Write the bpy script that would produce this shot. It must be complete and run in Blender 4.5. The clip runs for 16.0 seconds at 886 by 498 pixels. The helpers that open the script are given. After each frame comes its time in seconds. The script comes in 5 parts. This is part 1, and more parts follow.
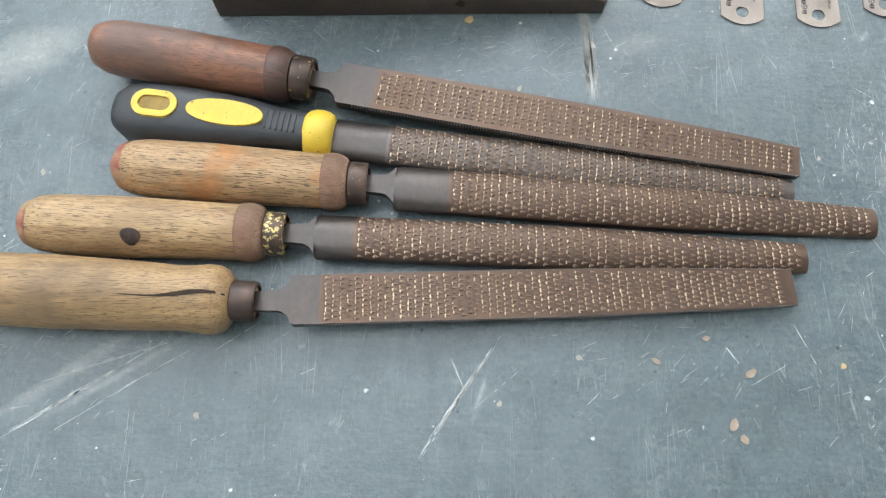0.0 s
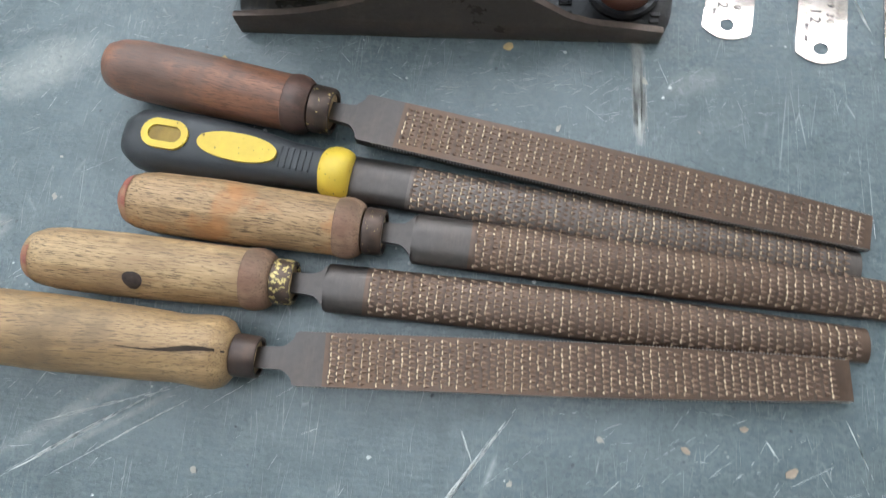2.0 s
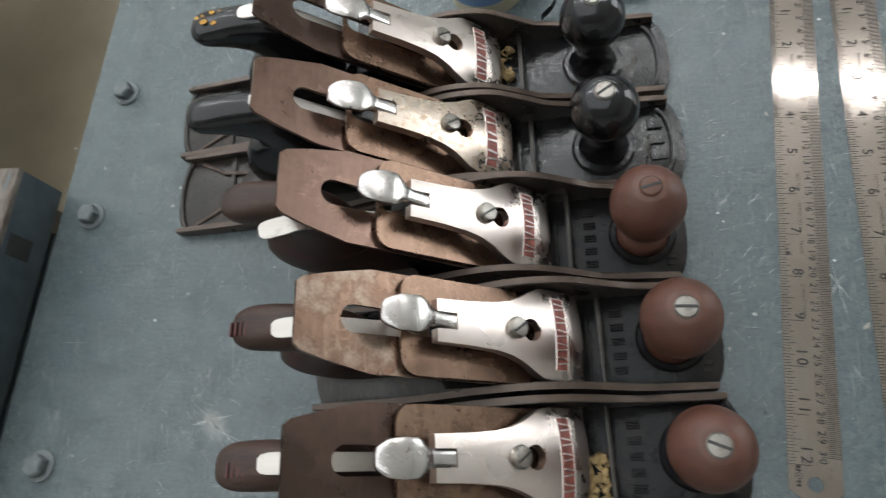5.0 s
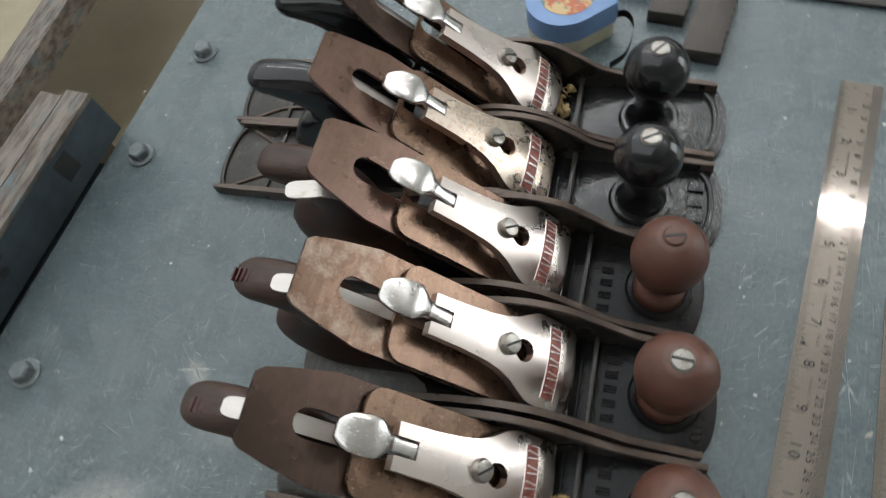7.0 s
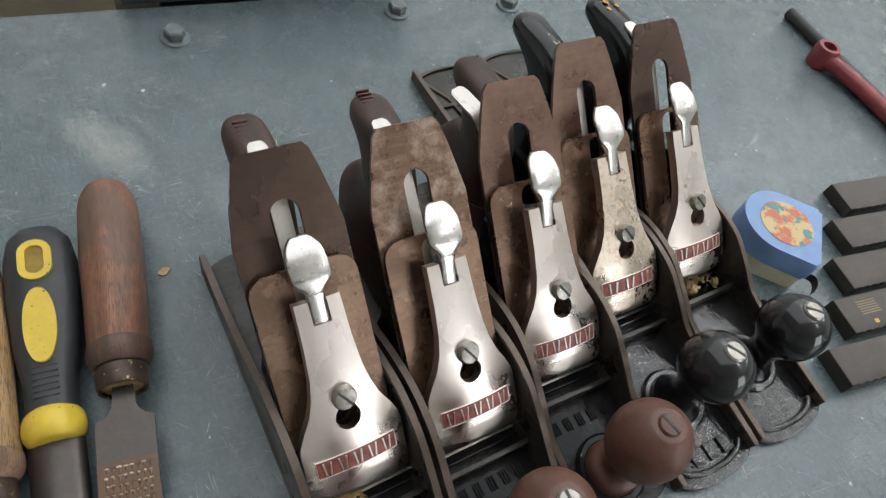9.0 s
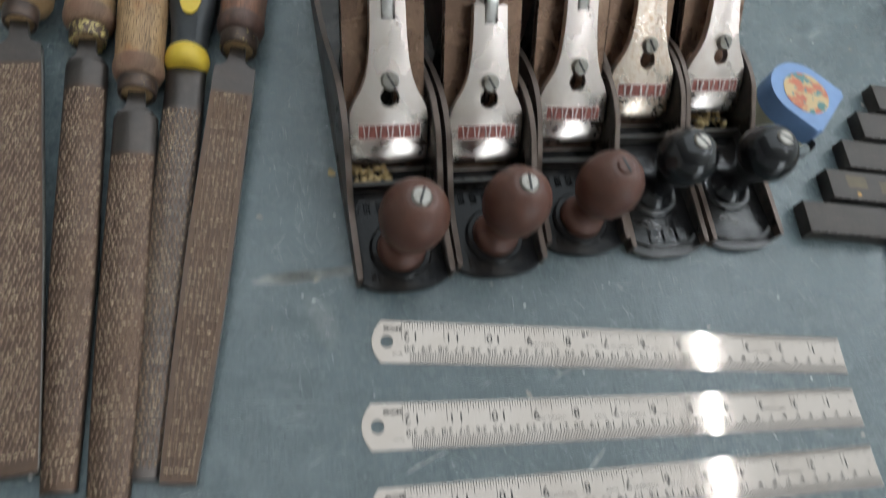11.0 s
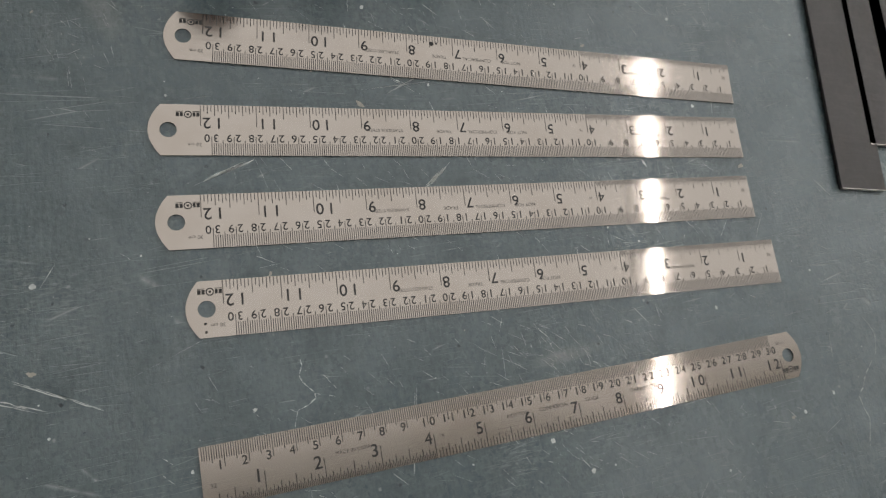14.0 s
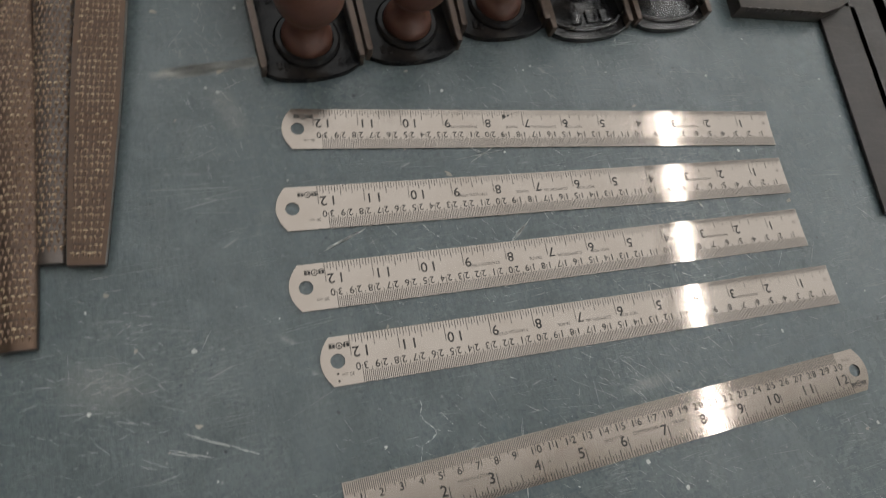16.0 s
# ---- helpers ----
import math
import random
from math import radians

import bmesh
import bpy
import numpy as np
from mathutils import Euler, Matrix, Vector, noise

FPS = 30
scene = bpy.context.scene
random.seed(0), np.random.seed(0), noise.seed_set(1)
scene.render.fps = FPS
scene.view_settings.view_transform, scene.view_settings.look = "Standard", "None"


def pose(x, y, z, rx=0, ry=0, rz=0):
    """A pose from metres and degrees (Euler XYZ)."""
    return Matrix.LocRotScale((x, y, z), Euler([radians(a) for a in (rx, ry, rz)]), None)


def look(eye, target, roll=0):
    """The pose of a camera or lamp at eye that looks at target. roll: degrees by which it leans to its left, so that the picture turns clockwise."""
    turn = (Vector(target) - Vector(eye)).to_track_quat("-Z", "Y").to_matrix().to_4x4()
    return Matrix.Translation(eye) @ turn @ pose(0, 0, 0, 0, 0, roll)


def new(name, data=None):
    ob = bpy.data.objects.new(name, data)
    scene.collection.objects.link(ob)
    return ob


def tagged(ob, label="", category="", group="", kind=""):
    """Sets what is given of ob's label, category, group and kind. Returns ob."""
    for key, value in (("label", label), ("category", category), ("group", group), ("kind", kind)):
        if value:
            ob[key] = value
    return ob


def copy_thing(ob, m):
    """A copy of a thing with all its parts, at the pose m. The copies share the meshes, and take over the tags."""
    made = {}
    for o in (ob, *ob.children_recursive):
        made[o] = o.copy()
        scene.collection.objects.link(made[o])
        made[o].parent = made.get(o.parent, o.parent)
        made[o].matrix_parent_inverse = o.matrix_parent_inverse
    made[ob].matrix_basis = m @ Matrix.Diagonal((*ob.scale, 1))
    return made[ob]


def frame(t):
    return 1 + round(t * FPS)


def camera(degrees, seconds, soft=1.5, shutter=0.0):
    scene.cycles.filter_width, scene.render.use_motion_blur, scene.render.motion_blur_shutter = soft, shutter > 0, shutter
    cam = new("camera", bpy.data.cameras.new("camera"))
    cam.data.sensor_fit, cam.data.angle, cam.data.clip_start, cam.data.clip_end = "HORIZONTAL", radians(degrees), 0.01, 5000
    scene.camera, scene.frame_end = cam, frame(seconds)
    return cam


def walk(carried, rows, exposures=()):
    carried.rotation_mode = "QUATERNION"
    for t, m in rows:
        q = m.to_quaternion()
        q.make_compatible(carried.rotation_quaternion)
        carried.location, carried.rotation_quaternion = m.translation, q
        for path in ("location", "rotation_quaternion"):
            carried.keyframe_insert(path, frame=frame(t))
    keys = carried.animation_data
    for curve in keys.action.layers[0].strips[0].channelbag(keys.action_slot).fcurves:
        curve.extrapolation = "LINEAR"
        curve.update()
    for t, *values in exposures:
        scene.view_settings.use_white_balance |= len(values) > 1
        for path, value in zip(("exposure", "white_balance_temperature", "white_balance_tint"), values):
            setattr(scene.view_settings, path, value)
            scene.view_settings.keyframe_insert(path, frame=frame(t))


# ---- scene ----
cam = camera(67.82, 16.0, soft=1.2, shutter=0.5)
PATH = [
    (0, (-0.0742, -0.2405, 0.3254), (-0.0775, -0.1259, -0.0053), -0.19),
    (0.5, (-0.0723, -0.2341, 0.3250), (-0.0825, -0.1212, -0.0061), -4.03),
    (1, (-0.0685, -0.2174, 0.3185), (-0.0884, -0.1172, -0.0163), -9.95),
    (1.5, (-0.0640, -0.1976, 0.3143), (-0.0855, -0.1045, -0.0224), -10.57),
    (2, (-0.0627, -0.1858, 0.3150), (-0.0910, -0.0937, -0.0215), -11.60),
    (2.5, (-0.0662, -0.1508, 0.3367), (-0.1002, -0.0431, 0.0054), -10.51),
    (3, (-0.0601, -0.1131, 0.3651), (-0.1035, 0.0090, 0.0400), -14.06),
    (3.5, (-0.0615, -0.0455, 0.3964), (-0.1073, 0.0784, 0.0722), -19.16),
    (4, (-0.0615, -0.0033, 0.3967), (-0.1125, 0.1210, 0.0735), -22.81),
    (4.5, (-0.0593, 0.0240, 0.3880), (-0.1184, 0.1441, 0.0646), -27.58),
    (5, (-0.0604, 0.0341, 0.3877), (-0.1298, 0.1551, 0.0667), -32.16),
    (5.2, (-0.0581, 0.0361, 0.3925), (-0.1400, 0.1559, 0.0741), -37.01),
    (7.3, (-0.0415, 0.0051, 0.3672), (-0.1381, 0.1579, 0.0674), -12.06),
    (7.5, (-0.0311, 0.0014, 0.3544), (-0.1312, 0.1627, 0.0604), -3.10),
    (8, (-0.0128, -0.0101, 0.3443), (-0.1434, 0.1601, 0.0677), 4.07),
    (8.2, (-0.0071, -0.0159, 0.3355), (-0.1529, 0.1423, 0.0595), 9.53),
    (10.3, (0.0262, -0.0089, 0.3535), (-0.1071, 0.1146, 0.0543), 27.59),
    (10.5, (0.0497, -0.0221, 0.3631), (-0.0884, 0.0853, 0.0600), 25.45),
    (11, (0.1560, -0.0315, 0.3671), (0.0186, 0.0628, 0.0593), 27.72),
    (11.5, (0.2078, -0.0169, 0.3273), (0.0997, 0.0753, 0.0074), 32.57),
    (12, (0.2184, -0.0091, 0.3059), (0.1361, 0.0823, -0.0218), 40.15),
    (12.5, (0.2236, -0.0018, 0.2985), (0.1485, 0.0876, -0.0314), 42.02),
    (13, (0.2245, 0.0147, 0.3087), (0.1641, 0.1083, -0.0231), 50.27),
    (13.5, (0.2277, 0.0411, 0.3073), (0.1673, 0.1548, -0.0182), 53.32),
    (14, (0.2303, 0.0463, 0.3072), (0.1650, 0.1529, -0.0197), 49.46),
    (14.5, (0.2323, 0.0392, 0.3085), (0.1639, 0.1408, -0.0193), 47.20),
    (15, (0.2332, 0.0174, 0.3196), (0.1554, 0.1185, -0.0063), 43.70),
    (15.5, (0.2344, -0.0104, 0.3337), (0.1517, 0.0911, 0.0091), 42.29),
    (16, (0.2331, 0.0010, 0.3398), (0.1384, 0.0974, 0.0169), 33.19),
]
EXPOSURES = [(0.0, 0.96, 6200, 10), (2.0, 0.74, 6000, 9), (2.5, 0.42, 5950, 8), (3.0, 0.1, 6000, 8), (3.5, 0.05, 6350, 10), (5.0, 0.0, 6500, 10), (7.5, 0.0, 6500, 9), (8.0, 0.15, 6550, 10), (10.5, 0.0, 6250, 8), (11.0, -0.1, 6150, 7), (11.5, -0.3, 6200, 8), (12.5, -0.45, 6450, 9), (14.0, -0.6, 6800, 12), (14.5, -0.58, 6850, 12), (16.0, -0.56, 6850, 12)]
walk(cam, [(t, look(eye, target, roll)) for t, eye, target, roll in PATH], EXPOSURES)

# ---------------------------------------------------------------- world and light
world = bpy.data.worlds.new("world")
scene.world = world
world.use_nodes = True
# an even white overcast sky, let in through the added roof opening
world.node_tree.nodes["Background"].inputs[0].default_value = (0.94, 0.985, 1.0, 1)
world.node_tree.nodes["Background"].inputs[1].default_value = 4.6
LAMP_POWER = 50.0


# ---------------------------------------------------------------- materials
class Nodes:
    """A short hand for node materials."""

    def __init__(self, name):
        self.mat = bpy.data.materials.new(name)
        self.mat.use_nodes = True
        self.tree = self.mat.node_tree
        self.bsdf = self.tree.nodes["Principled BSDF"]
        self.co = self.tree.nodes.new("ShaderNodeTexCoord").outputs["Object"]

    def link(self, a, b):
        self.tree.links.new(a, b)

    def mapped(self, scale=(1, 1, 1), rot=(0, 0, 0)):
        n = self.tree.nodes.new("ShaderNodeMapping")
        n.inputs["Scale"].default_value = scale
        n.inputs["Rotation"].default_value = rot
        self.link(self.co, n.inputs["Vector"])
        return n.outputs[0]

    def noise(self, scale, detail=4, rough=0.55, vec=None, distortion=0.0):
        n = self.tree.nodes.new("ShaderNodeTexNoise")
        n.inputs["Scale"].default_value = scale
        n.inputs["Detail"].default_value = detail
        n.inputs["Roughness"].default_value = rough
        n.inputs["Distortion"].default_value = distortion
        self.link(vec or self.co, n.inputs["Vector"])
        return n.outputs[0]

    def voronoi(self, scale, vec=None, feature="F1"):
        n = self.tree.nodes.new("ShaderNodeTexVoronoi")
        n.feature = feature
        n.inputs["Scale"].default_value = scale
        self.link(vec or self.co, n.inputs["Vector"])
        return n.outputs[0]

    def ramp(self, fac, stops):
        n = self.tree.nodes.new("ShaderNodeValToRGB")
        els = n.color_ramp.elements
        while len(els) < len(stops):
            els.new(0.5)
        for e, (p, c) in zip(els, stops):
            e.position = p
            e.color = (c, c, c, 1) if isinstance(c, (int, float)) else (*c, 1)
        self.link(fac, n.inputs[0])
        return n.outputs[0]

    def mix(self, fac, a, b, mode="MIX"):
        n = self.tree.nodes.new("ShaderNodeMix")
        n.data_type = "RGBA"
        n.blend_type = mode
        for sock, v in ((n.inputs[0], fac), (n.inputs[6], a), (n.inputs[7], b)):
            if isinstance(v, (int, float)):
                sock.default_value = v
            elif isinstance(v, tuple):
                sock.default_value = (*v, 1)
            else:
                self.link(v, sock)
        return n.outputs[2]

    def maths(self, op, a, b=0.0):
        n = self.tree.nodes.new("ShaderNodeMath")
        n.operation = op
        for sock, v in ((n.inputs[0], a), (n.inputs[1], b)):
            if isinstance(v, (int, float)):
                sock.default_value = v
            else:
                self.link(v, sock)
        return n.outputs[0]

    def set(self, color=None, rough=None, metal=None, **more):
        for key, v in (("Base Color", color), ("Roughness", rough), ("Metallic", metal), *more.items()):
            if v is None:
                continue
            sock = self.bsdf.inputs[key]
            if isinstance(v, tuple):
                sock.default_value = (*v, 1)
            elif isinstance(v, (int, float)):
                sock.default_value = v
            else:
                self.link(v, sock)
        return self

    def bump(self, height, strength=0.3, distance=0.001):
        n = self.tree.nodes.new("ShaderNodeBump")
        n.inputs["Strength"].default_value = strength
        n.inputs["Distance"].default_value = distance
        self.link(height, n.inputs["Height"])
        self.link(n.outputs[0], self.bsdf.inputs["Normal"])
        return self


def mat_table():
    """Blue-grey paint: mottled, scratched in all directions, pitted and dirty."""
    m = Nodes("table_paint")
    big = m.noise(6, 4, 0.6)
    mid = m.noise(42, 6, 0.7)
    fine = m.noise(330, 4, 0.7)
    base = m.mix(m.ramp(big, [(0.35, 0.0), (0.65, 1.0)]), (0.104, 0.137, 0.149), (0.142, 0.174, 0.184))
    base = m.mix(m.ramp(mid, [(0.4, 0.0), (0.68, 0.8)]), base, (0.07, 0.093, 0.1))
    base = m.mix(m.ramp(m.noise(150, 5, 0.75), [(0.5, 0.0), (0.68, 0.4)]), base, (0.18, 0.213, 0.215))
    base = m.mix(m.ramp(m.noise(27, 6, 0.75, m.mapped((1, 1.4, 1), (0, 0, 0.4))), [(0.55, 0.0), (0.72, 0.5)]), base, (0.2, 0.225, 0.225))
    base = m.mix(m.ramp(fine, [(0.45, 0.0), (0.68, 0.36)]), base, (0.205, 0.236, 0.24))
    base = m.mix(m.ramp(m.noise(520, 3, 0.6), [(0.52, 0.0), (0.68, 0.42)]), base, (0.058, 0.075, 0.082))
    # brush marks of the paint
    streak = m.noise(1, 4, 0.6, m.mapped((60, 420, 40), (0, 0, 0.5)))
    base = m.mix(m.ramp(streak, [(0.52, 0.0), (0.75, 0.18)]), base, (0.25, 0.27, 0.27))
    # rubbed pale patches
    rub = m.maths("MULTIPLY", m.ramp(m.noise(8.5, 4, 0.6), [(0.55, 0.0), (0.68, 1.0)]), m.ramp(m.noise(1.0, 4, 0.7, m.mapped((800, 170, 1), (0, 0, 0.5))), [(0.5, 0.0), (0.68, 0.5)]))
    base = m.mix(rub, base, (0.34, 0.36, 0.35))
    # broad rubbed smears, each at its own place on the table
    sep = m.tree.nodes.new("ShaderNodeSeparateXYZ")
    m.link(m.co, sep.inputs[0])
    patchy = m.ramp(m.noise(1.0, 5, 0.75, m.mapped((420, 420, 1))), [(0.3, 0.3), (0.55, 1.0)])
    for cx, cy, hl, hw, ang, amount in ((0.0048, -0.0120, 0.033, 0.0055, 93, 0.95), (0.0030, 0.0180, 0.014, 0.006, 98, 0.9), (0.0045, -0.0080, 0.036, 0.0038, 93, 1.0), (0.0050, -0.0250, 0.016, 0.0034, 90, 1.0), (-0.324, -0.0143, 0.055, 0.026, 30, 0.6), (-0.2920, 0.0740, 0.022, 0.012, -40, 0.6), (-0.3270, -0.1100, 0.018, 0.012, 30, 0.7), (-0.2447, 0.0455, 0.06, 0.016, 10, 0.3),
                                        (0.1718, -0.0759, 0.035, 0.02, 70, 0.3), (0.1535, 0.2622, 0.03, 0.009, 60, 0.35), (0.2313, 0.2007, 0.03, 0.006, 95, 0.35), (-0.3838, -0.1288, 0.06, 0.035, 50, 0.5), (-0.2556, -0.1932, 0.07, 0.006, 36, 0.4), (-0.2359, -0.1981, 0.06, 0.003, 33, 0.5), (0.0318, 0.0014, 0.03, 0.012, 20, 0.3)):
        ca, sa = math.cos(radians(ang)), math.sin(radians(ang))
        dx, dy = m.maths("SUBTRACT", sep.outputs[0], cx), m.maths("SUBTRACT", sep.outputs[1], cy)
        u = m.maths("ADD", m.maths("MULTIPLY", dx, ca / hl), m.maths("MULTIPLY", dy, sa / hl))
        v = m.maths("ADD", m.maths("MULTIPLY", dx, -sa / hw), m.maths("MULTIPLY", dy, ca / hw))
        far = m.maths("ADD", m.maths("MULTIPLY", u, u), m.maths("MULTIPLY", v, v))
        far = m.maths("ADD", far, m.maths("MULTIPLY", m.noise(90, 4, 0.7), 0.9))
        base = m.mix(m.maths("MULTIPLY", m.ramp(far, [(0.35, amount), (1.35, 0.0)]), patchy), base, (0.45, 0.45, 0.42))
    # fine scratches in several directions
    scr = None
    for k, (a, s, lo) in enumerate(((0.5, 9, 0.012), (-0.7, 7, 0.01), (1.25, 11, 0.011), (2.2, 8, 0.009), (0.85, 15, 0.010), (1.8, 13, 0.008))):
        v = m.mapped((s * 14, s * 0.75, 1), (0, 0, a))
        line = m.ramp(m.voronoi(1.0, v, "DISTANCE_TO_EDGE"), [(0.0, 1.0), (lo, 0.0)])
        gate = m.ramp(m.noise(17 + 4 * k, 4, 0.65, m.mapped((1, 1, 1), (0, 0, k))), [(0.55, 0.0), (0.63, 1.0)])
        one = m.maths("MULTIPLY", line, gate)
        scr = one if scr is None else m.maths("MAXIMUM", scr, one)
    base = m.mix(m.maths("MULTIPLY", scr, 0.5), base, (0.48, 0.5, 0.48))
    # specks of lost paint and dark dirt spots
    speck = m.ramp(m.maths("ADD", m.voronoi(110), m.maths("MULTIPLY", m.noise(500, 3), 0.2)), [(0.15, 1.0), (0.2, 0.0)])
    speck = m.maths("MULTIPLY", speck, m.ramp(m.noise(26, 3), [(0.54, 0.0), (0.6, 1.0)]))
    base = m.mix(m.maths("MULTIPLY", speck, 0.55), base, (0.42, 0.43, 0.41))
    dark = m.maths("ADD", m.voronoi(85), m.maths("MULTIPLY", m.noise(420, 3), 0.22))
    dark = m.maths("MULTIPLY", m.ramp(dark, [(0.15, 1.0), (0.2, 0.0)]), m.ramp(m.noise(31, 2), [(0.5, 0.0), (0.56, 1.0)]))
    base = m.mix(m.maths("MULTIPLY", dark, 0.8), base, (0.035, 0.038, 0.042))
    m.set(base, m.ramp(mid, [(0.3, 0.17), (0.75, 0.38)]), 0.0)
    m.bsdf.inputs["Specular IOR Level"].default_value = 0.5
    h = m.maths("ADD", m.maths("MULTIPLY", streak, 0.8), m.noise(420, 4, 0.6))
    m.bump(m.maths("SUBTRACT", m.maths("SUBTRACT", h, scr), dark), 0.3, 0.0005)
    return m.mat


def mat_plain(name, color, rough=0.5, metal=0.0, vary=0.25, scale=60, bump=0.15, dist=0.0004, **more):
    m = Nodes(name)
    n = m.noise(scale, 5, 0.6)
    dark = tuple(c * (1 - vary) for c in color)
    light = tuple(min(1, c * (1 + vary)) for c in color)
    m.set(m.mix(m.ramp(n, [(0.3, 0.0), (0.7, 1.0)]), dark, light), m.ramp(m.noise(scale * 2.3, 3), [(0.25, max(0.02, rough - 0.08)), (0.75, min(1, rough + 0.1))]), metal, **more)
    if bump:
        m.bump(m.noise(scale * 6, 3), bump, dist)
    return m.mat


def mat_wood(name, light, dark, rough=0.5, stretch=26, stain=None, pores=0.5, stain_at=(0.55, 0.75)):
    """Wood whose grain runs along the object's X axis."""
    m = Nodes(name)
    v = m.mapped((12, 12 * stretch, 12 * stretch))
    grain = m.noise(1.0, 5, 0.6, v, 0.3)
    col = m.mix(m.ramp(grain, [(0.36, 0.0), (0.64, 1.0)]), dark, light)
    dry = m.ramp(m.noise(1.0, 5, 0.7, m.mapped((26, 330, 330), (0, 0, 0.02))), [(0.55, 0.0), (0.7, 0.55)])
    col = m.mix(dry, col, tuple(min(1.0, c * 1.25 + 0.05 * light[0]) for c in light))
    pore = m.ramp(m.noise(1.0, 2, 0.5, m.mapped((170, 2200, 2200))), [(0.38, 1.0), (0.46, 0.0)])
    col = m.mix(m.maths("MULTIPLY", pore, pores), col, tuple(c * 0.25 for c in dark))
    big = m.noise(28, 4, 0.6)
    if stain:
        col = m.mix(m.ramp(big, [(stain_at[0], 0.0), (stain_at[1], 0.65)]), col, stain)
    grime = m.ramp(m.noise(1.0, 5, 0.7, m.mapped((30, 70, 70))), [(0.5, 0.0), (0.7, 0.5)])
    col = m.mix(grime, col, tuple(c * 0.45 for c in dark))
    m.set(col, m.ramp(big, [(0.3, rough - 0.08), (0.7, rough + 0.1)]))
    m.bump(m.maths("SUBTRACT", grain, pore), 0.25, 0.0004)
    return m.mat


def mat_iron(name, color, spot, rough=0.5, metal=0.6, amount=(0.5, 0.7), scale=45):
    """Dark iron or steel with brown and bare patches."""
    m = Nodes(name)
    n = m.noise(scale, 6, 0.65)
    fine = m.noise(scale * 9, 3)
    col = m.mix(m.ramp(n, [(amount[0], 0.0), (amount[1], 0.65)]), color, spot)
    col = m.mix(m.ramp(fine, [(0.4, 0.0), (0.8, 0.4)]), col, tuple(c * 0.6 for c in color))
    line = m.noise(1.0, 4, 0.7, m.mapped((300, 45, 300), (0.2, 0, 0.3)))
    col = m.mix(m.ramp(line, [(0.5, 0.0), (0.72, 0.22)]), col, tuple(0.5 * (a + b) * 1.5 for a, b in zip(color, spot)))
    m.set(col, m.ramp(n, [(0.3, rough - 0.1), (0.7, rough + 0.12)]), metal)
    m.bump(fine, 0.15, 0.0004)
    return m.mat


def mat_bright(name, color, rough, spots=None, spot_at=(0.6, 0.7), scale=70, brush=(30, 900, 900), relief=0.06, across=0.0):
    """Polished or plated metal with hair lines and tarnish."""
    m = Nodes(name)
    line = m.noise(1.0, 3, 0.6, m.mapped(brush))
    col = m.mix(m.ramp(line, [(0.3, 0.0), (0.75, 0.25)]), color, tuple(c * 0.75 for c in color))
    r = m.ramp(line, [(0.35, rough * 0.9), (0.72, rough * 2.0)]) if across else m.ramp(line, [(0.3, rough * 0.8), (0.75, rough * 1.4)])
    if spots:
        f = m.ramp(m.noise(scale, 6, 0.65), [(spot_at[0], 0.0), (spot_at[1], 1.0)])
        col = m.mix(f, col, spots)
        r = m.mix(f, r, (0.5, 0.5, 0.5)) if not across else r
    m.set(col, r, 1.0)
    if across:
        # the grinding lines spread the light sideways
        m.bsdf.inputs["Anisotropic"].default_value = across
        turn = m.tree.nodes.new("ShaderNodeVectorTransform")
        turn.vector_type, turn.convert_from, turn.convert_to = "VECTOR", "OBJECT", "WORLD"
        turn.inputs[0].default_value = (0, 1, 0)
        m.link(turn.outputs[0], m.bsdf.inputs["Tangent"])
    if relief:
        m.bump(line, relief, 0.0002)
    return m.mat


def mat_teeth():
    """Rasp steel, some teeth browner than others."""
    m = Nodes("rasp_teeth")
    geo = m.tree.nodes.new("ShaderNodeNewGeometry")
    col = m.mix(geo.outputs["Random Per Island"], (0.14, 0.085, 0.06), (0.26, 0.165, 0.11))
    m.set(m.mix(m.ramp(m.noise(30, 4), [(0.5, 0.0), (0.7, 0.6)]), col, (0.14, 0.085, 0.055)), 0.5, 0.3)
    return m.mat


def mat_dust():
    """Wood dust caught under the teeth, thicker in places."""
    m = Nodes("caught_dust")
    geo = m.tree.nodes.new("ShaderNodeNewGeometry")
    thick = m.maths("MULTIPLY", geo.outputs["Random Per Island"], m.ramp(m.noise(22, 4), [(0.35, 0.45), (0.65, 1.25)]))
    m.set(m.mix(m.ramp(thick, [(0.2, 0.0), (0.7, 1.0)]), (0.36, 0.25, 0.16), (0.72, 0.56, 0.37)), 0.7)
    return m.mat


def mat_ferrule(name, at):
    """Dark iron ferrule with what is left of its gold paint."""
    m = Nodes(name)
    n = m.noise(300, 6, 0.7)
    rust = m.mix(m.ramp(m.noise(90, 5), [(0.4, 0.0), (0.7, 1.0)]), (0.06, 0.042, 0.036), (0.13, 0.085, 0.062))
    flake = m.ramp(n, [(at, 0.0), (at + 0.02, 1.0)])
    m.set(m.mix(flake, rust, (0.66, 0.52, 0.2)), 0.42, m.maths("SUBTRACT", 0.5, m.maths("MULTIPLY", flake, 0.35)))
    m.bump(n, 0.3, 0.0005)
    return m.mat


def mat_floor():
    m = Nodes("concrete_floor")
    n = m.noise(3, 6, 0.6)
    col = m.mix(m.ramp(n, [(0.3, 0.0), (0.7, 1.0)]), (0.31, 0.27, 0.19), (0.42, 0.36, 0.26))
    m.set(col, 0.75)
    m.bump(m.noise(60, 4), 0.2, 0.002)
    return m.mat


